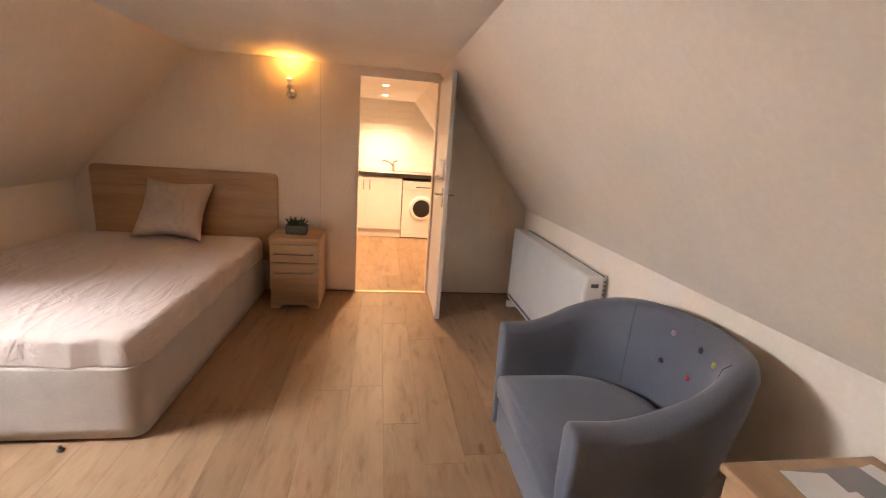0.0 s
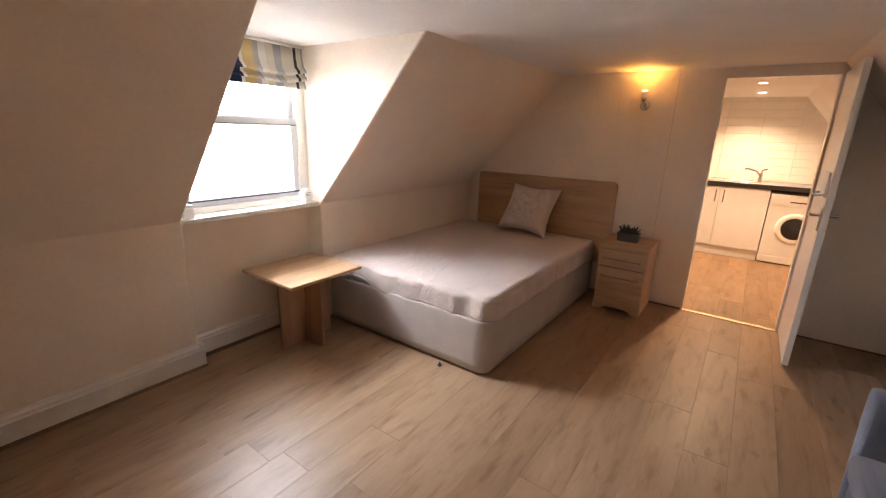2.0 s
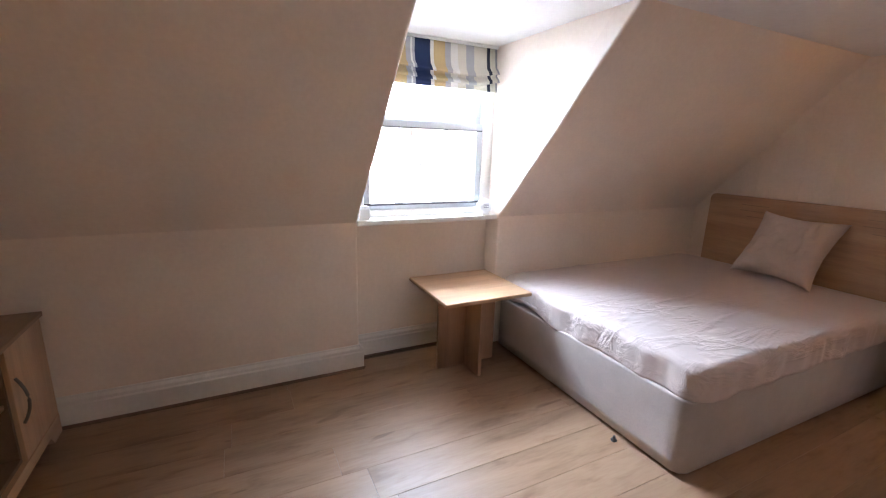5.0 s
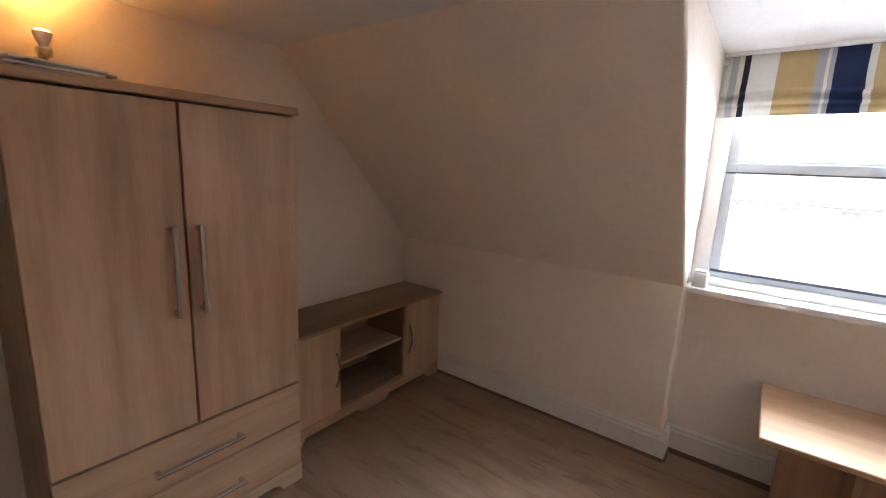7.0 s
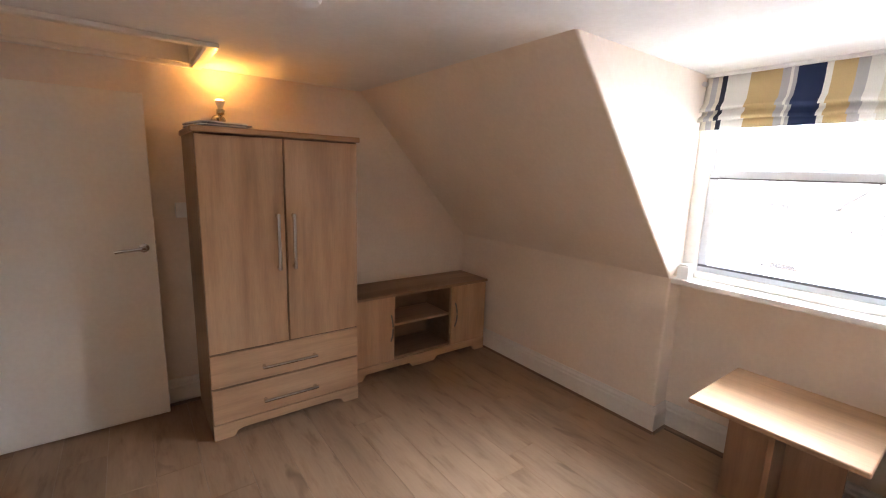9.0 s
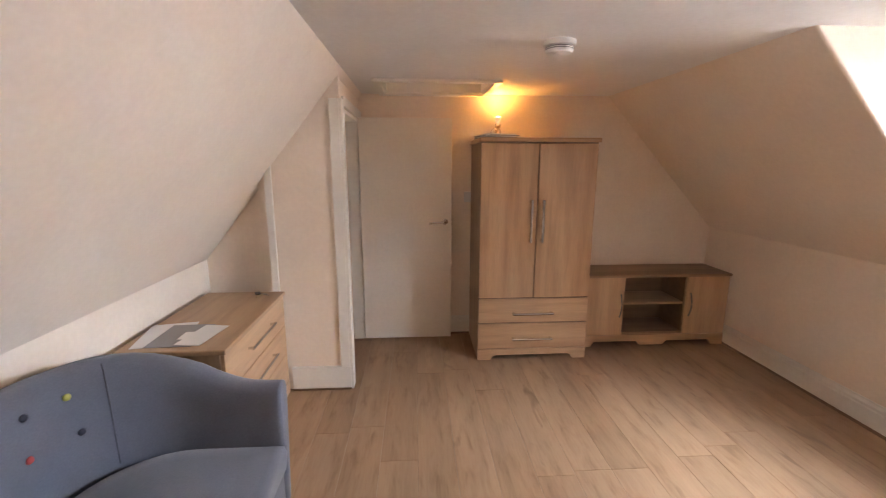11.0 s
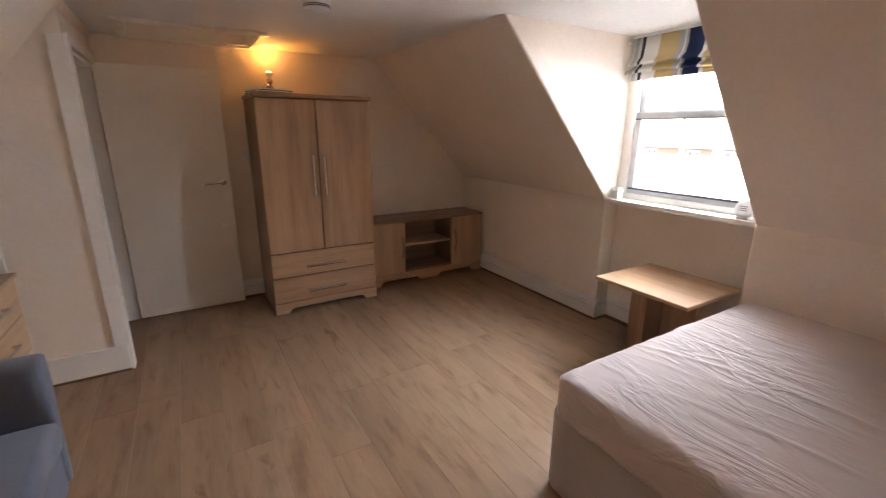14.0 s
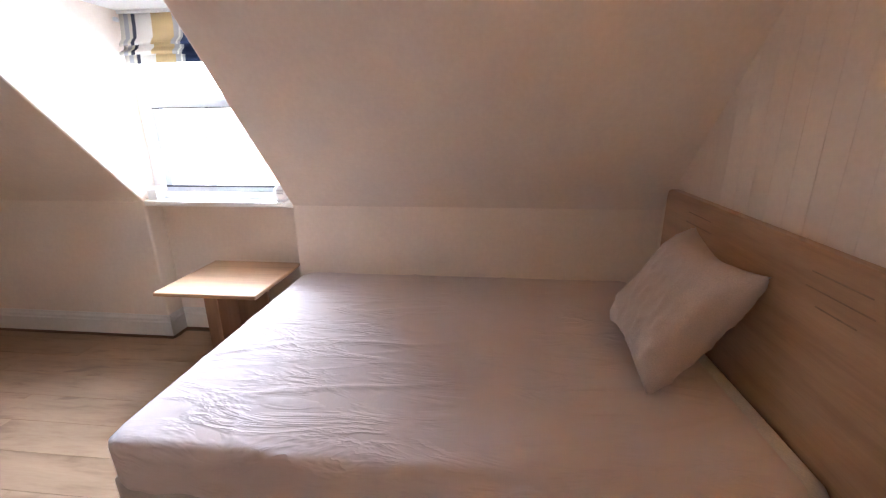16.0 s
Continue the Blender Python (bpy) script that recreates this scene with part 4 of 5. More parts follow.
def cushion(m, size, thick):
    bm = bmesh.new()
    n = 52
    vs = {}
    for s in (1, -1):
        for i in range(n + 1):
            for j in range(n + 1):
                u, v = i / n * 2 - 1, j / n * 2 - 1
                edge = i in (0, n) or j in (0, n)
                if edge and s == -1:
                    vs[s, i, j] = vs[1, i, j]
                    continue
                pinch = 1 - 0.09 * ((1 - u * u) * abs(v) ** 3 + (1 - v * v) * abs(u) ** 3)
                x, y = u * size * (1 - 0.10 * (1 - v * v) * u * u), v * size * (1 - 0.10 * (1 - u * u) * v * v)
                h = thick * ((1 - u ** 4) * (1 - v ** 4)) ** 0.5
                h += 0.008 * noise.noise(Vector((u * 3.5, v * 3.5, s * 2))) * (1 if not edge else 0)
                h += 0.007 * (1 - abs(noise.noise(Vector((u * 4.0 - v, v * 3.2 + u * 2, s + 8))))) ** 7 * (1 - max(abs(u), abs(v)) ** 8)
                h += 0.013 * (1 - abs(noise.noise(Vector((u * 2.2 + v * 2, v * 1.2 - u * 2.0, s + 4))))) ** 4 * (1 - max(abs(u), abs(v)) ** 6)
                vs[s, i, j] = bm.verts.new(m @ Vector((x * pinch, y * pinch, s * h)))
        for i in range(n):
            for j in range(n):
                q = (vs[s, i, j], vs[s, i + 1, j], vs[s, i + 1, j + 1], vs[s, i, j + 1])
                bm.faces.new(q if s == 1 else q[::-1])
    return bm


cu, cv = Vector((0.507, -0.013, -0.02)), Vector((0.008, 0.269, 0.417))
ex = cu.normalized()
ey = (cv - ex * cv.dot(ex)).normalized()
ez = ex.cross(ey)
cm = Matrix.Translation(Vector((-1.56, 3.905, 0.752)) + ez * 0.035) @ Matrix((ex, ey, ez)).transposed().to_4x4()
solo("cushion", cushion(cm, 0.265, 0.10), M["cushion"], (-1.56, 3.85, 0.56), "plump square taupe cushion leaning on the headboard", "cushion", smooth=True)


# ---- armchair ----
def armchair():
    ch = thing("armchair", (1.08, 1.57, 0), "blue-grey tub armchair with coloured buttons on its back", "armchair")
    yc, xf, r_in = 1.555, 0.695, 0.325
    xs = 1.025          # where the arms turn into the round back
    # path of the inner face from the south arm's front round the back to the north arm's front
    path = []
    for k in range(9):
        path.append((xf + (xs - xf) * k / 8, yc - r_in, 0.0, -1.0))
    for k in range(1, 24):
        a = -math.pi / 2 + math.pi * k / 24
        path.append((xs + r_in * math.cos(a), yc + r_in * math.sin(a), math.cos(a), math.sin(a)))
    for k in range(9):
        path.append((xs - (xs - xf) * k / 8, yc + r_in, 0.0, 1.0))

    def top(x):
        f = max(0.0, min(1.0, (x - 0.80) / 0.50))
        f = f * f * (3 - 2 * f)
        return 0.66 + (0.818 - 0.66) * f

    bm = bmesh.new()
    rows = []
    th = 0.095
    for x, y, nx, ny in path:
        t = top(x)
        lean = 0.05 * max(0.0, min(1.0, (x - 0.75) / 0.5))
        prof = [(0.02, 0.28), (0.0, 0.43), (0.0 + lean * 0.5, t - 0.10), (lean * 0.8, t - 0.035), (0.012 + lean, t - 0.012), (0.035 + lean, t), (th - 0.03 + lean, t), (th - 0.008 + lean, t - 0.012),
                (th + lean, t - 0.04), (th + lean * 0.9, t - 0.12), (th + lean * 0.3 - 0.012, 0.42), (th - 0.032, 0.24), (th - 0.042, 0.135), (0.02, 0.135)]
        rows.append([bm.verts.new((min(x + nx * d, 1.522), y + ny * d, z)) for d, z in prof])
    n = len(rows[0])
    for a, b in zip(rows, rows[1:]):
        for i in range(n):
            bm.faces.new((a[i], b[i], b[(i + 1) % n], a[(i + 1) % n]))
    bm.faces.new(rows[0])
    bm.faces.new(rows[-1][::-1])
    bmesh.ops.recalc_face_normals(bm, faces=bm.faces[:])
    sh = part("shell", bm, M["grey"], ch, smooth=True)
    bv = sh.modifiers.new("round", "BEVEL")
    bv.width, bv.segments, bv.limit_method, bv.angle_limit = 0.014, 3, "ANGLE", radians(50)
    # seat
    def seat_pts(inset, front):
        pts = [(front, yc - r_in + inset)]
        for k in range(17):
            a = -math.pi / 2 + math.pi * k / 16
            pts.append((xs - 0.02 + (r_in - inset) * math.cos(a), yc + (r_in - inset) * math.sin(a)))
        pts.append((front, yc + r_in - inset))
        return pts
    bm = bmesh.new()
    rings = []
    for inset, fr, z in ((0.012, xf + 0.025, 0.28), (0.004, xf - 0.004, 0.31), (0.0, xf - 0.012, 0.38), (0.006, xf - 0.004, 0.412), (0.03, xf + 0.022, 0.43), (0.10, xf + 0.10, 0.442), (0.2, xf + 0.24, 0.446)):
        rings.append([bm.verts.new((x, y, z)) for x, y in seat_pts(inset, fr)])
    k = len(rings[0])
    for a, b in zip(rings, rings[1:]):
        for i in range(k):
            bm.faces.new((a[i], a[(i + 1) % k], b[(i + 1) % k], b[i]))
    bm.faces.new(rings[0][::-1])
    bm.faces.new(rings[-1])
    bmesh.ops.recalc_face_normals(bm, faces=bm.faces[:])
    part("seat", bm, M["grey"], ch, smooth=True)
    part("front_rail", B(xf + 0.002, xf + 0.05, yc - r_in + 0.012, yc + r_in - 0.012, 0.137, 0.315, 0.012, 3), M["grey"], ch)
    part("bottom", B(xf + 0.05, 1.36, yc - r_in + 0.03, yc + r_in - 0.03, 0.139, 0.17), M["dark"], ch, "dark underside cloth")
    # piping where the back panel meets the arms
    for s in (-1, 1):
        a = s * radians(46)
        x = xs + r_in * math.cos(a)
        t, lean = top(x), 0.05 * max(0.0, min(1.0, (x - 0.75) / 0.5))
        pts = []
        for d, z in ((0.0, 0.43), (lean * 0.25, (t + 0.33) / 2), (lean * 0.5, t - 0.10), (lean * 0.8, t - 0.035), (0.012 + lean, t - 0.012)):
            pts.append((xs + (r_in + d - 0.0005) * math.cos(a), yc + (r_in + d - 0.0005) * math.sin(a), z))
        part("piping", tube(bmesh.new(), pts, 0.0026, 6), M["seam"], ch, "dark sewn seam")
    # buttons
    for ang, z, m in ((16, 0.742, "mauve"), (-8, 0.737, "navy"), (-28, 0.737, "yellow"), (20, 0.605, "plum"), (-5, 0.604, "red"), (-31, 0.60, "navy")):
        a = radians(ang)
        lean = 0.014 + 0.012 * max(0, (z - 0.6) / 0.13)
        c = Vector((xs + (r_in + lean) * math.cos(a), yc + (r_in + lean) * math.sin(a), z))
        d = Vector((-math.cos(a), -math.sin(a), 0.12)).normalized()
        mm = Matrix.Translation(c - d * 0.004) @ d.to_track_quat("Z", "Y").to_matrix().to_4x4()
        part("button", lathe(bmesh.new(), [(0.011, 0), (0.0125, 0.005), (0.010, 0.009), (0.004, 0.011)], mm, 14), M[m], ch, {"mauve": "mauve covered button", "plum": "plum covered button", "navy": "navy covered button", "yellow": "yellow covered button", "red": "red covered button"}[m], True)
    for x, y, dx, dy in ((xf + 0.07, yc - 0.31, -0.005, -0.015), (xf + 0.07, yc + 0.31, -0.005, 0.015), (1.30, yc - 0.2, 0.03, -0.02), (1.30, yc + 0.2, 0.03, 0.02)):
        part("leg", cyl(bmesh.new(), (x + dx, y + dy, 0), (x, y, 0.14), 0.013, 0.022, 14), M["beech_z"], ch, "turned beech leg")


armchair()


# ---- storage heater ----
def heater():
    x0, x1, y0, y1, z0, z1 = 1.365, 1.525, 2.46, 3.93, 0.05, 0.735
    h = thing("storage_heater", (1.45, 3.2, 0), "white enamelled storage heater on the knee wall", "heater")
    part("case", B(x0, x1 - 0.03, y0, y1, z0, z1, 0.022, 4), M["enamel"], h)
    part("back", B(x1 - 0.03, x1, y0 + 0.03, y1 - 0.03, z0 + 0.01, z1 - 0.004, 0.002), M["enamel"], h)
    part("top_seam", B(x1 - 0.032, x1 - 0.028, y0 + 0.026, y1 - 0.026, z0 + 0.02, z1 - 0.002), M["dark"], h, "dark seam line")
    for k in range(22):
        z = z0 + 0.05 + k * 0.028
        part("slot", B(x1 - 0.024, x1 - 0.006, y0 + 0.028, y0 + 0.032, z, z + 0.010), M["greyprint"], h)
    part("control_panel", B(1.405, 1.455, y0 - 0.0015, y0 + 0.004, z1 - 0.075, z1 - 0.05, 0.001), M["dark"], h, "small dark control panel")
    part("grille", B(x0 - 0.002, x0 + 0.01, y0 + 0.05, y1 - 0.05, z0 + 0.035, z0 + 0.06, 0.002), M["dark"], h, "dark outlet grille")
    for y in (y0 + 0.2, y1 - 0.12):
        part("foot", B(x0 - 0.03, x1 - 0.03, y - 0.02, y + 0.02, 0, z0 + 0.01, 0.004), M["enamel"], h)


heater()


# ---- small things ----
def sheet_of(cx, cy, z, w, d, ang, th=0.002):
    bm = B(-w / 2, w / 2, -d / 2, d / 2, 0, th)
    bmesh.ops.transform(bm, matrix=Matrix.Translation((cx, cy, z)) @ Matrix.Rotation(radians(ang), 4, "Z"), verts=bm.verts[:])
    return bm


lf = thing("leaflets", (1.23, 0.79, 0.70), "white and grey printed leaflets lying on the chest", "leaflets")
part("sheet", sheet_of(1.36, 0.77, 0.70, 0.21, 0.29, 12), M["paper"], lf)
part("sheet", sheet_of(1.28, 0.79, 0.7025, 0.20, 0.27, 2), M["greyprint"], lf, "grey printed sheet")
part("sheet", sheet_of(1.18, 0.795, 0.705, 0.12, 0.24, -8), M["paper"], lf)
part("print_block", sheet_of(1.25, 0.80, 0.705, 0.05, 0.09, 2, 0.001), M["paper"], lf, "white printed box")

ky = thing("door_keys", (1.12, 0.145, 0.70), "small bunch of door keys lying on the chest", "keys")
part("ring", tube(bmesh.new(), [(1.12 + 0.016 * math.cos(a * 0.5236), 0.15 + 0.016 * math.sin(a * 0.5236), 0.7025) for a in range(13)], 0.0016, 6), M["chrome"], ky)
for k, a in enumerate((0.2, 1.3, 2.4)):
    d = Vector((math.cos(a), math.sin(a), 0))
    s = Vector((-d.y, d.x, 0))
    c = Vector((1.12, 0.15, 0.701 + k * 0.002)) + d * 0.014
    bm = bmesh.new()
    lathe(bm, [(0.011, 0), (0.011, 0.002)], Matrix.Translation(c + d * 0.01), 12)
    pts = [c + d * 0.018 - s * 0.004, c + d * 0.055 - s * 0.004, c + d * 0.055 + s * 0.004, c + d * 0.018 + s * 0.004]
    prism(bm, [(p.x, p.y) for p in pts], "z", c.z, c.z + 0.002)
    part("key", bm, M["brass"] if k == 1 else M["chrome"], ky)
part("fob", sheet_of(1.16, 0.13, 0.70, 0.03, 0.05, 30, 0.006), M["black"], ky, "black plastic fob")

mg = thing("magazines", (-0.42, -0.44, 1.685), "grey stack of magazines lying on the wardrobe", "magazines")
for k, (a, m, dx) in enumerate(((14, "greyprint", 0), (8, "paper", 0.008), (18, "greyprint", -0.006), (10, "paper", 0.004))):
    part("magazine", sheet_of(-0.43 + dx, -0.46, 1.685 + k * 0.007, 0.22, 0.29, a, 0.0065), M[m], mg)

pl = thing("plug_adapter", (-2.50, 1.06, 0.957), "white plastic box standing on the window sill", "sensor")
part("body", B(-2.535, -2.475, 1.03, 1.095, 0.957, 1.03, 0.006), M["white"], pl)
part("cap", B(-2.53, -2.48, 1.035, 1.09, 1.03, 1.04, 0.004), M["white"], pl)
af = thing("air_freshener", (-2.50, 1.915, 0.957), "round white air freshener on the window sill", "air freshener")
m = Matrix.Translation((-2.50, 1.915, 1.012)) @ Matrix.Rotation(radians(70), 4, "Y")
part("body", lathe(bmesh.new(), [(0.03, -0.025), (0.05, -0.018), (0.054, 0.0), (0.05, 0.016), (0.03, 0.024)], m, 28), M["white"], af, smooth=True)
for k in range(4):
    part("slot", B(-2.476, -2.471, 1.895, 1.935, 0.995 + k * 0.011, 0.999 + k * 0.011), M["greyprint"], af)
part("foot", B(-2.53, -2.47, 1.885, 1.945, 0.957, 0.972, 0.004), M["white"], af)
dg = solo("bed_glide", lathe(bmesh.new(), [(0.014, 0), (0.016, 0.006), (0.009, 0.012), (0.006, 0.026)], Matrix.Translation((-1.26, 1.975, 0)), 14), M["black"], (-1.26, 1.975, 0), "small dark furniture glide lying by the bed", "furniture glide")


# ---- kitchen ----
KF = 6.57


def base_unit(x0, x1, doors, label):
    u = thing("kitchen_cabinet", ((x0 + x1) / 2, 6.85, 0), label, "kitchen cabinet", "kitchen base cabinets")
    part("body", B(x0, x1, KF + 0.02, KN - 0.02, 0.13, 0.92), M["enamel"], u)
    part("plinth", B(x0, x1, KF + 0.05, KF + 0.068, 0.0, 0.128), M["enamel"], u)
    for a, b, hx in doors:
        d = part("door", B(a + 0.002, b - 0.002, KF, KF + 0.018, 0.135, 0.915, 0.003), M["enamel"], u)
        bar_handle(d, (hx, KF, 0.73), (hx, KF, 0.86), (0, -1, 0), 0.007)


base_unit(-0.70, 0.435, ((-0.70, -0.095, -0.135), (-0.095, 0.435, -0.045)), "white glossy kitchen cabinet under the sink")
base_unit(-1.40, -0.702, ((-1.40, -0.702, -0.75),), "white glossy kitchen cabinet in the corner")


def washer():
    x0, x1 = 0.445, 1.04
    w = thing("washing_machine", (0.742, 6.85, 0), "white front-loading washing machine under the worktop", "washing machine")
    part("case", B(x0, x1, KF + 0.01, KN - 0.03, 0.012, 0.88, 0.008, 3), M["enamel"], w)
    part("control_panel", B(x0 + 0.01, x1 - 0.01, KF, KF + 0.02, 0.74, 0.85, 0.004), M["enamel"], w)
    part("drawer", B(x0 + 0.02, x0 + 0.19, KF - 0.006, KF, 0.755, 0.84, 0.003), M["enamel"], w)
    part("display", B(x0 + 0.20, x0 + 0.42, KF - 0.003, KF, 0.785, 0.80), M["dark"], w, "dark printed strip")
    part("dial", cyl(bmesh.new(), (x0 + 0.50, KF, 0.795), (x0 + 0.50, KF - 0.02, 0.795), 0.026), M["white"], w)
    m = Matrix.Translation((0.742, KF + 0.012, 0.47)) @ Matrix.Rotation(math.pi / 2, 4, "X")
    d = part("door", lathe(bmesh.new(), [(0.19, 0), (0.19, 0.02), (0.17, 0.032), (0.145, 0.034), (0.135, 0.026)], m, 40), M["white"], w, smooth=True)
    part("porthole", lathe(bmesh.new(), [(0.137, 0.024), (0.12, 0.036), (0.07, 0.046), (0.01, 0.048)], m, 40), M["darkglass"], d, "dark glass porthole", True)
    part("kickplate", B(x0 + 0.005, x1 - 0.005, KF + 0.004, KF + 0.02, 0.02, 0.10, 0.003), M["enamel"], w)


washer()
solo("worktop", B(-1.40, 1.35, KF - 0.03, KN - 0.012, 0.925, 0.978, 0.004), M["counter"], (0, 6.8, 0.925), "long black kitchen worktop with a light top", "worktop")
solo("worktop_surface", B(-1.398, 1.348, KF - 0.026, KN - 0.012, 0.979, 0.985, 0.002), M["greyprint"], (0, 6.8, 0.979), "grey speckled worktop surface sheet", "worktop")
sk = thing("kitchen_sink", (0.0, 6.8, 0.985), "stainless steel sink with a drainer in the worktop", "sink")
bm = bmesh.new()
for a in ((-0.62, 0.32, KF + 0.06, KF + 0.09), (-0.62, 0.32, KF + 0.44, KF + 0.47), (-0.62, -0.59, KF + 0.09, KF + 0.44), (0.29, 0.32, KF + 0.09, KF + 0.44), (-0.14, -0.11, KF + 0.09, KF + 0.44)):
    box(bm, a[0], a[1], a[2], a[3], 0.985, 0.995, 0.003)
part("rim", bm, M["chrome"], sk)
part("drainer", B(-0.59, -0.14, KF + 0.09, KF + 0.44, 0.985, 0.988), M["chrome"], sk)
part("bowl", B(-0.11, 0.29, KF + 0.09, KF + 0.44, 0.9852, 0.9862), M["chrome"], sk)
tp = thing("kitchen_tap", (0.30, 7.0, 0.985), "chrome mixer tap with a single lever", "tap")
part("body", cyl(bmesh.new(), (0.30, 7.0, 0.985), (0.30, 7.0, 1.10), 0.026, 0.022), M["chrome"], tp)
part("spout", tube(bmesh.new(), [(0.30, 7.0, 1.05), (0.24, 6.95, 1.12), (0.14, 6.88, 1.15), (0.12, 6.87, 1.135)], 0.014, 10), M["chrome"], tp)
part("lever", tube(bmesh.new(), [(0.30, 7.0, 1.10), (0.31, 6.99, 1.13), (0.36, 6.96, 1.15)], 0.010, 8), M["chrome"], tp)


def tiles():
    tw, thh = 0.398, 0.098
    kw = bpy.data.objects["wall_kitchen"]
    mesh = None
    z = 0.988
    while z < 2.05:
        x = -1.4
        while x < 1.4:
            if roof_z(x) > z + 0.05 and roof_z(x + tw) > z + 0.05:
                if mesh is None:
                    mesh = mesh_of("tile", B(0, tw, -0.007, 0, 0, thh, 0.0015, 1), M["tile"])
                ob = new("tile", mesh)
                ob.location = (x, KN - 0.001, z)
                ob.parent = kw
            x += tw + 0.003
        z += thh + 0.003


tiles()
for y in (5.30, 6.40):
    dl = thing("downlight", (0.13, y, H), "lit recessed downlight in the kitchen ceiling", "downlight", "kitchen downlights")
    m = Matrix.Translation((0.13, y, H)) @ Matrix.Rotation(math.pi, 4, "X")
    part("bezel", lathe(bmesh.new(), [(0.045, 0), (0.045, 0.004), (0.034, 0.006)], m, 24), M["white"], dl)
    part("lens", lathe(bmesh.new(), [(0.033, 0.0061), (0.032, 0.0075)], m, 24), M["spot"], dl, "glowing lens")
for y in (5.30, 6.40):
    sp = new("downlight_beam", bpy.data.lights.new("downlight_beam", "SPOT"))
    sp.data.energy, sp.data.spot_size, sp.data.spot_blend, sp.data.shadow_soft_size, sp.data.color = KIT, radians(140), 0.7, 0.04, (1.0, 0.73, 0.48)
    sp.location = (0.13, y, H - 0.03)


# ---- outside ----
G = -5.5
solo("ground", B(-900, 900, -900, 900, G - 0.5, G), M["paving"], (0, 0, G), "pale concrete ground of the street", "ground", "", "structure")
solo("road", B(-41, -34, -200, 200, G, G + 0.02), M["asphalt"], (-37, 0, G), "grey asphalt road", "road", "", "structure")
solo("pavement", B(-43.5, -41, -200, 200, G, G + 0.13), M["paving"], (-42, 0, G), "concrete pavement with a kerb", "pavement", "", "structure")


def house(x, y, w, d, eaves, ridge, wallmat, label):
    h = thing("house", (x, y, G), label, "house", "houses across the street")
    part("wall", B(x - d, x, y - w / 2, y + w / 2, G, G + eaves), wallmat, h)
    part("roof", P([(x + 0.4, G + eaves - 0.1), (x - d / 2, G + ridge), (x - d - 0.4, G + eaves - 0.1)], "y", y - w / 2 + 0.005, y + w / 2 - 0.005), M["slate"], h)
    ch = part("chimney", B(x - d / 2 - 0.4, x - d / 2 + 0.4, y + w / 2 - 1.2, y + w / 2 - 0.3, G + ridge - 1.0, G + ridge + 1.0), M["brick"], h)
    part("gutter", B(x + 0.3, x + 0.45, y - w / 2, y + w / 2, G + eaves - 0.2, G + eaves - 0.05), M["black"], h)
    for zf in (0.9, 3.6):
        for k in (-0.28, 0.28):
            c = y + k * w
            wd = part("window", B(x - 0.05, x + 0.03, c - 0.65, c + 0.65, G + zf, G + zf + 1.5), M["gloss"], h)
            for q in (-1, 1):
                part("pane", B(x + 0.03, x + 0.04, c + q * 0.31 - 0.26, c + q * 0.31 + 0.26, G + zf + 0.1, G + zf + 1.4), M["dark"], wd)
    part("door", B(x - 0.05, x + 0.03, y - 0.5, y + 0.5, G, G + 2.1), M["dark"], h)


def gable_front(y, w, z0, z1, label):
    """A rendered cross wing whose gable faces the street, with dark bargeboards and a bay of windows."""
    x = -44.6
    h = thing("house", (x, y, G), label, "house", "houses across the street")
    part("wall", P([(y - w / 2, G), (y - w / 2, z0), (y, z1), (y + w / 2, z0), (y + w / 2, G)], "x", x - 1.35, x), M["render"], h)
    for s in (-1, 1):
        a, b = Vector((y + s * (w / 2 + 0.4), z0 - 0.35)), Vector((y, z1 + 0.12))
        part("bargeboard", P([tuple(a), tuple(b), (b.x, b.y + 0.28), (a.x, a.y + 0.28)], "x", x - 1.3, x + 0.12), M["black"], h)
    for k in (-1.5, -0.5, 0.5, 1.5):
        wd = part("window", B(x, x + 0.10, y + k * 0.9 - 0.42, y + k * 0.9 + 0.42, G + 3.3, G + 4.9), M["black"], h)
        part("pane", B(x + 0.10, x + 0.12, y + k * 0.9 - 0.30, y + k * 0.9 + 0.30, G + 3.45, G + 4.75), M["render"], wd, "net curtain behind the pane")


house(-46, -25.0, 8.5, 8, 5.4, 8.2, M["brick"], "red brick house across the street")
house(-46, -16.5, 8.5, 8, 5.4, 8.2, M["render"], "white rendered house across the street")
house(-46, -8.0, 8.5, 8, 5.2, 8.0, M["render"], "white rendered house across the street")
house(-46, 0.5, 8.5, 8, 5.4, 8.2, M["render"], "white rendered house across the street")
gable_front(-3.6, 5.0, G + 5.2, G + 7.6, "white rendered cross wing with a dark-edged gable")
house(-46, 9.0, 8.5, 8, 5.3, 8.1, M["render"], "white rendered house across the street")
house(-46, 17.5, 8.5, 8, 5.4, 8.2, M["render"], "white rendered house across the street")


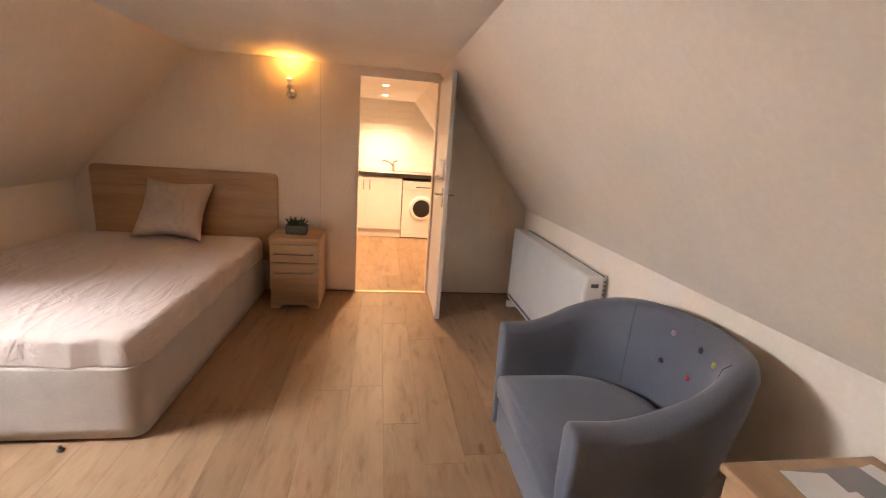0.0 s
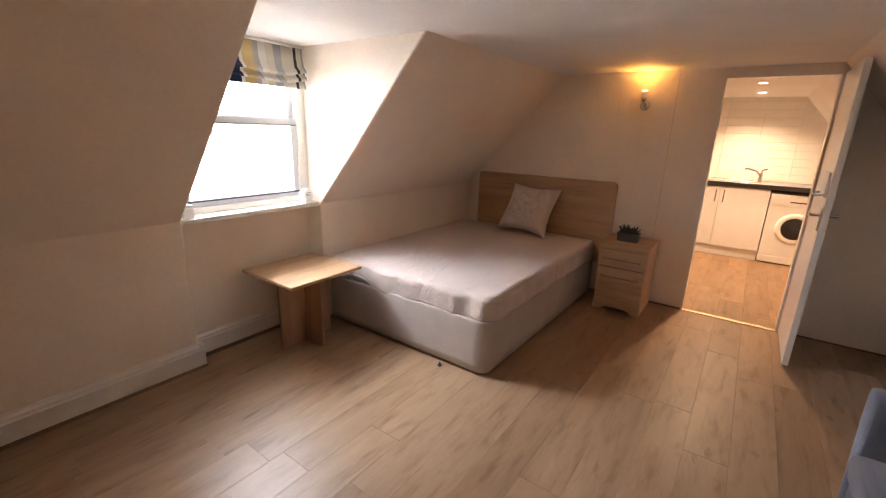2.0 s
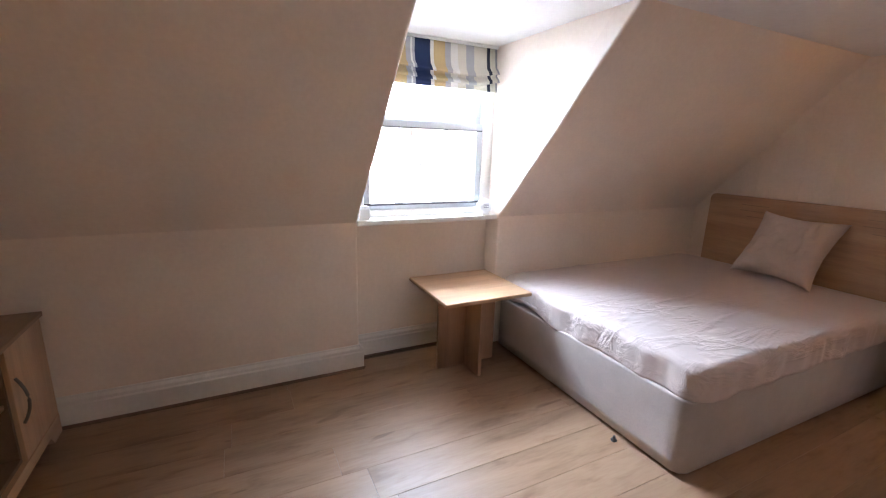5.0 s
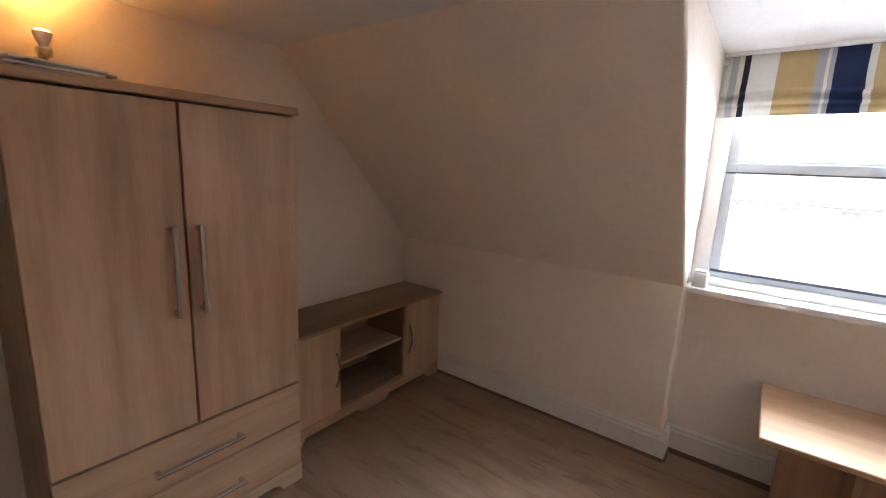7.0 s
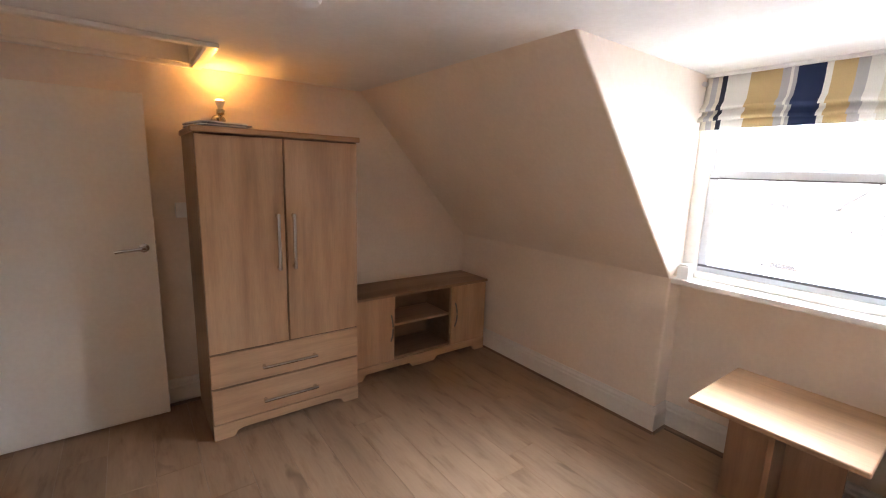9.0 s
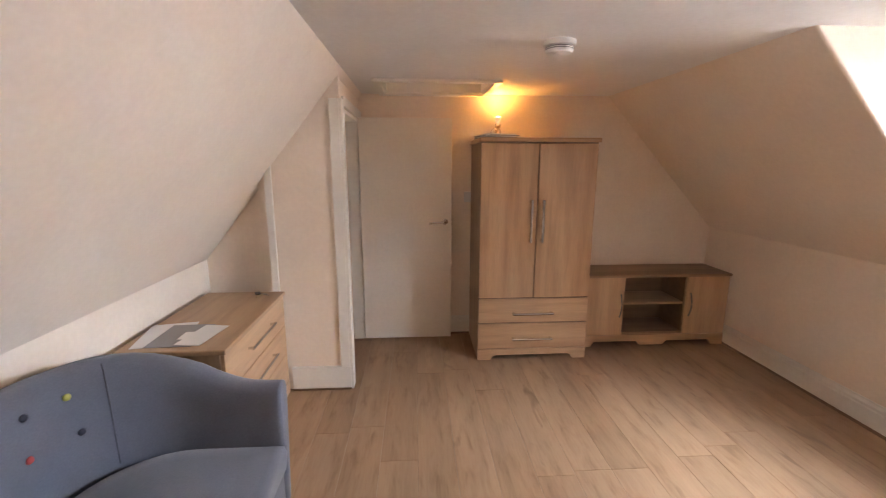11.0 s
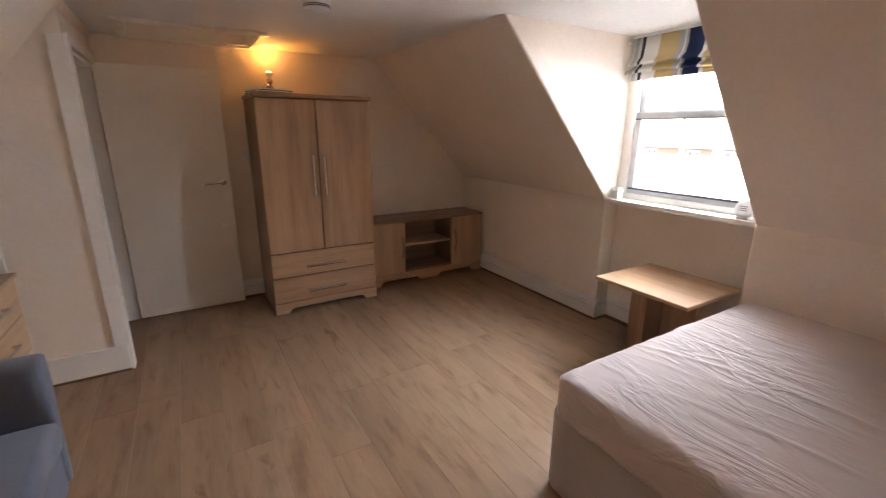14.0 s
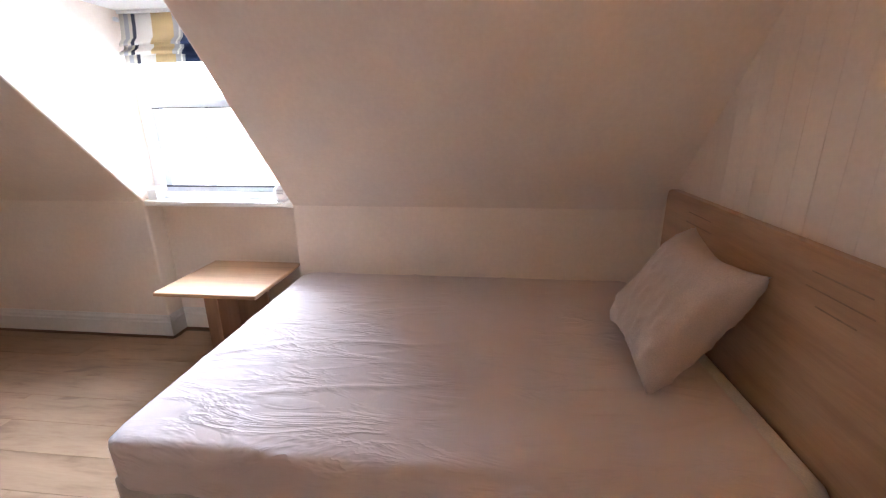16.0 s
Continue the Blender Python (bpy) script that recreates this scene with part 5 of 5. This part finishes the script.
def car(x, y):
    c = thing("parked_car", (x, y, G + 0.02), "silver hatchback parked in the street", "car")
    z = G + 0.02
    prof = [(-2.0, 0.3), (2.0, 0.3), (2.05, 0.6), (1.9, 0.85), (1.0, 0.95), (0.5, 1.4), (-1.3, 1.45), (-1.95, 0.95), (-2.05, 0.6)]
    soften(part("body", P([(y + a, z + b) for a, b in prof], "x", x - 0.85, x + 0.85), M["carpaint"], c), 0.06, 3)
    for s in (-1, 1):
        part("side_window", P([(y + a, z + b) for a, b in ((0.8, 0.98), (0.42, 1.34), (-1.2, 1.38), (-1.6, 0.98))], "x", x + s * 0.852 - 0.01, x + s * 0.852 + 0.01), M["darkglass"], c)
        for a in (-1.25, 1.25):
            w = part("wheel", cyl(bmesh.new(), (x + s * 0.68, y + a, z + 0.31), (x + s * 0.88, y + a, z + 0.31), 0.31, None, 24), M["black"], c)
            part("rim", cyl(bmesh.new(), (x + s * 0.88, y + a, z + 0.31), (x + s * 0.89, y + a, z + 0.31), 0.19, None, 20), M["chrome"], w)


car(-37.5, -7.0)


# ---- floor boards ----
def floor_boards():
    W, L = 0.194, 1.286
    g = 0.0004
    shared = {}
    rng = random.Random(2)
    x = -2.48 - 0.07
    k = 0
    x_end, y_start, y_end = KE, S, KN
    while x < x_end:
        a, b = max(x, KW - 0.13), min(x + W, x_end)
        y = y_start - rng.uniform(0.1, 1.2)
        while y < y_end:
            c, d = max(y, y_start), min(y + L, y_end)
            if d - c > 0.03 and b - a > 0.02:
                key = (round(b - a, 4), round(d - c, 4))
                if key not in shared:
                    hx, hy = (b - a) / 2 - g, (d - c) / 2 - g
                    e = 0.0010
                    bm = bmesh.new()
                    rows = [[bm.verts.new((sx * (hx - i), sy * (hy - i), z)) for sx, sy in ((-1, -1), (1, -1), (1, 1), (-1, 1))] for i, z in ((0, -0.012), (0, -e), (e, 0))]
                    for r0, r1 in zip(rows, rows[1:]):
                        for q in range(4):
                            bm.faces.new((r0[q], r0[(q + 1) % 4], r1[(q + 1) % 4], r1[q]))
                    bm.faces.new(rows[-1])
                    shared[key] = mesh_of("floor_plank", bm, M["laminate"])
                ob = new("floor_plank", shared[key])
                ob.location = ((a + b) / 2, (c + d) / 2, 0)
                ob.parent = floor
            y += L
        x += W
        k += 1


floor_boards()
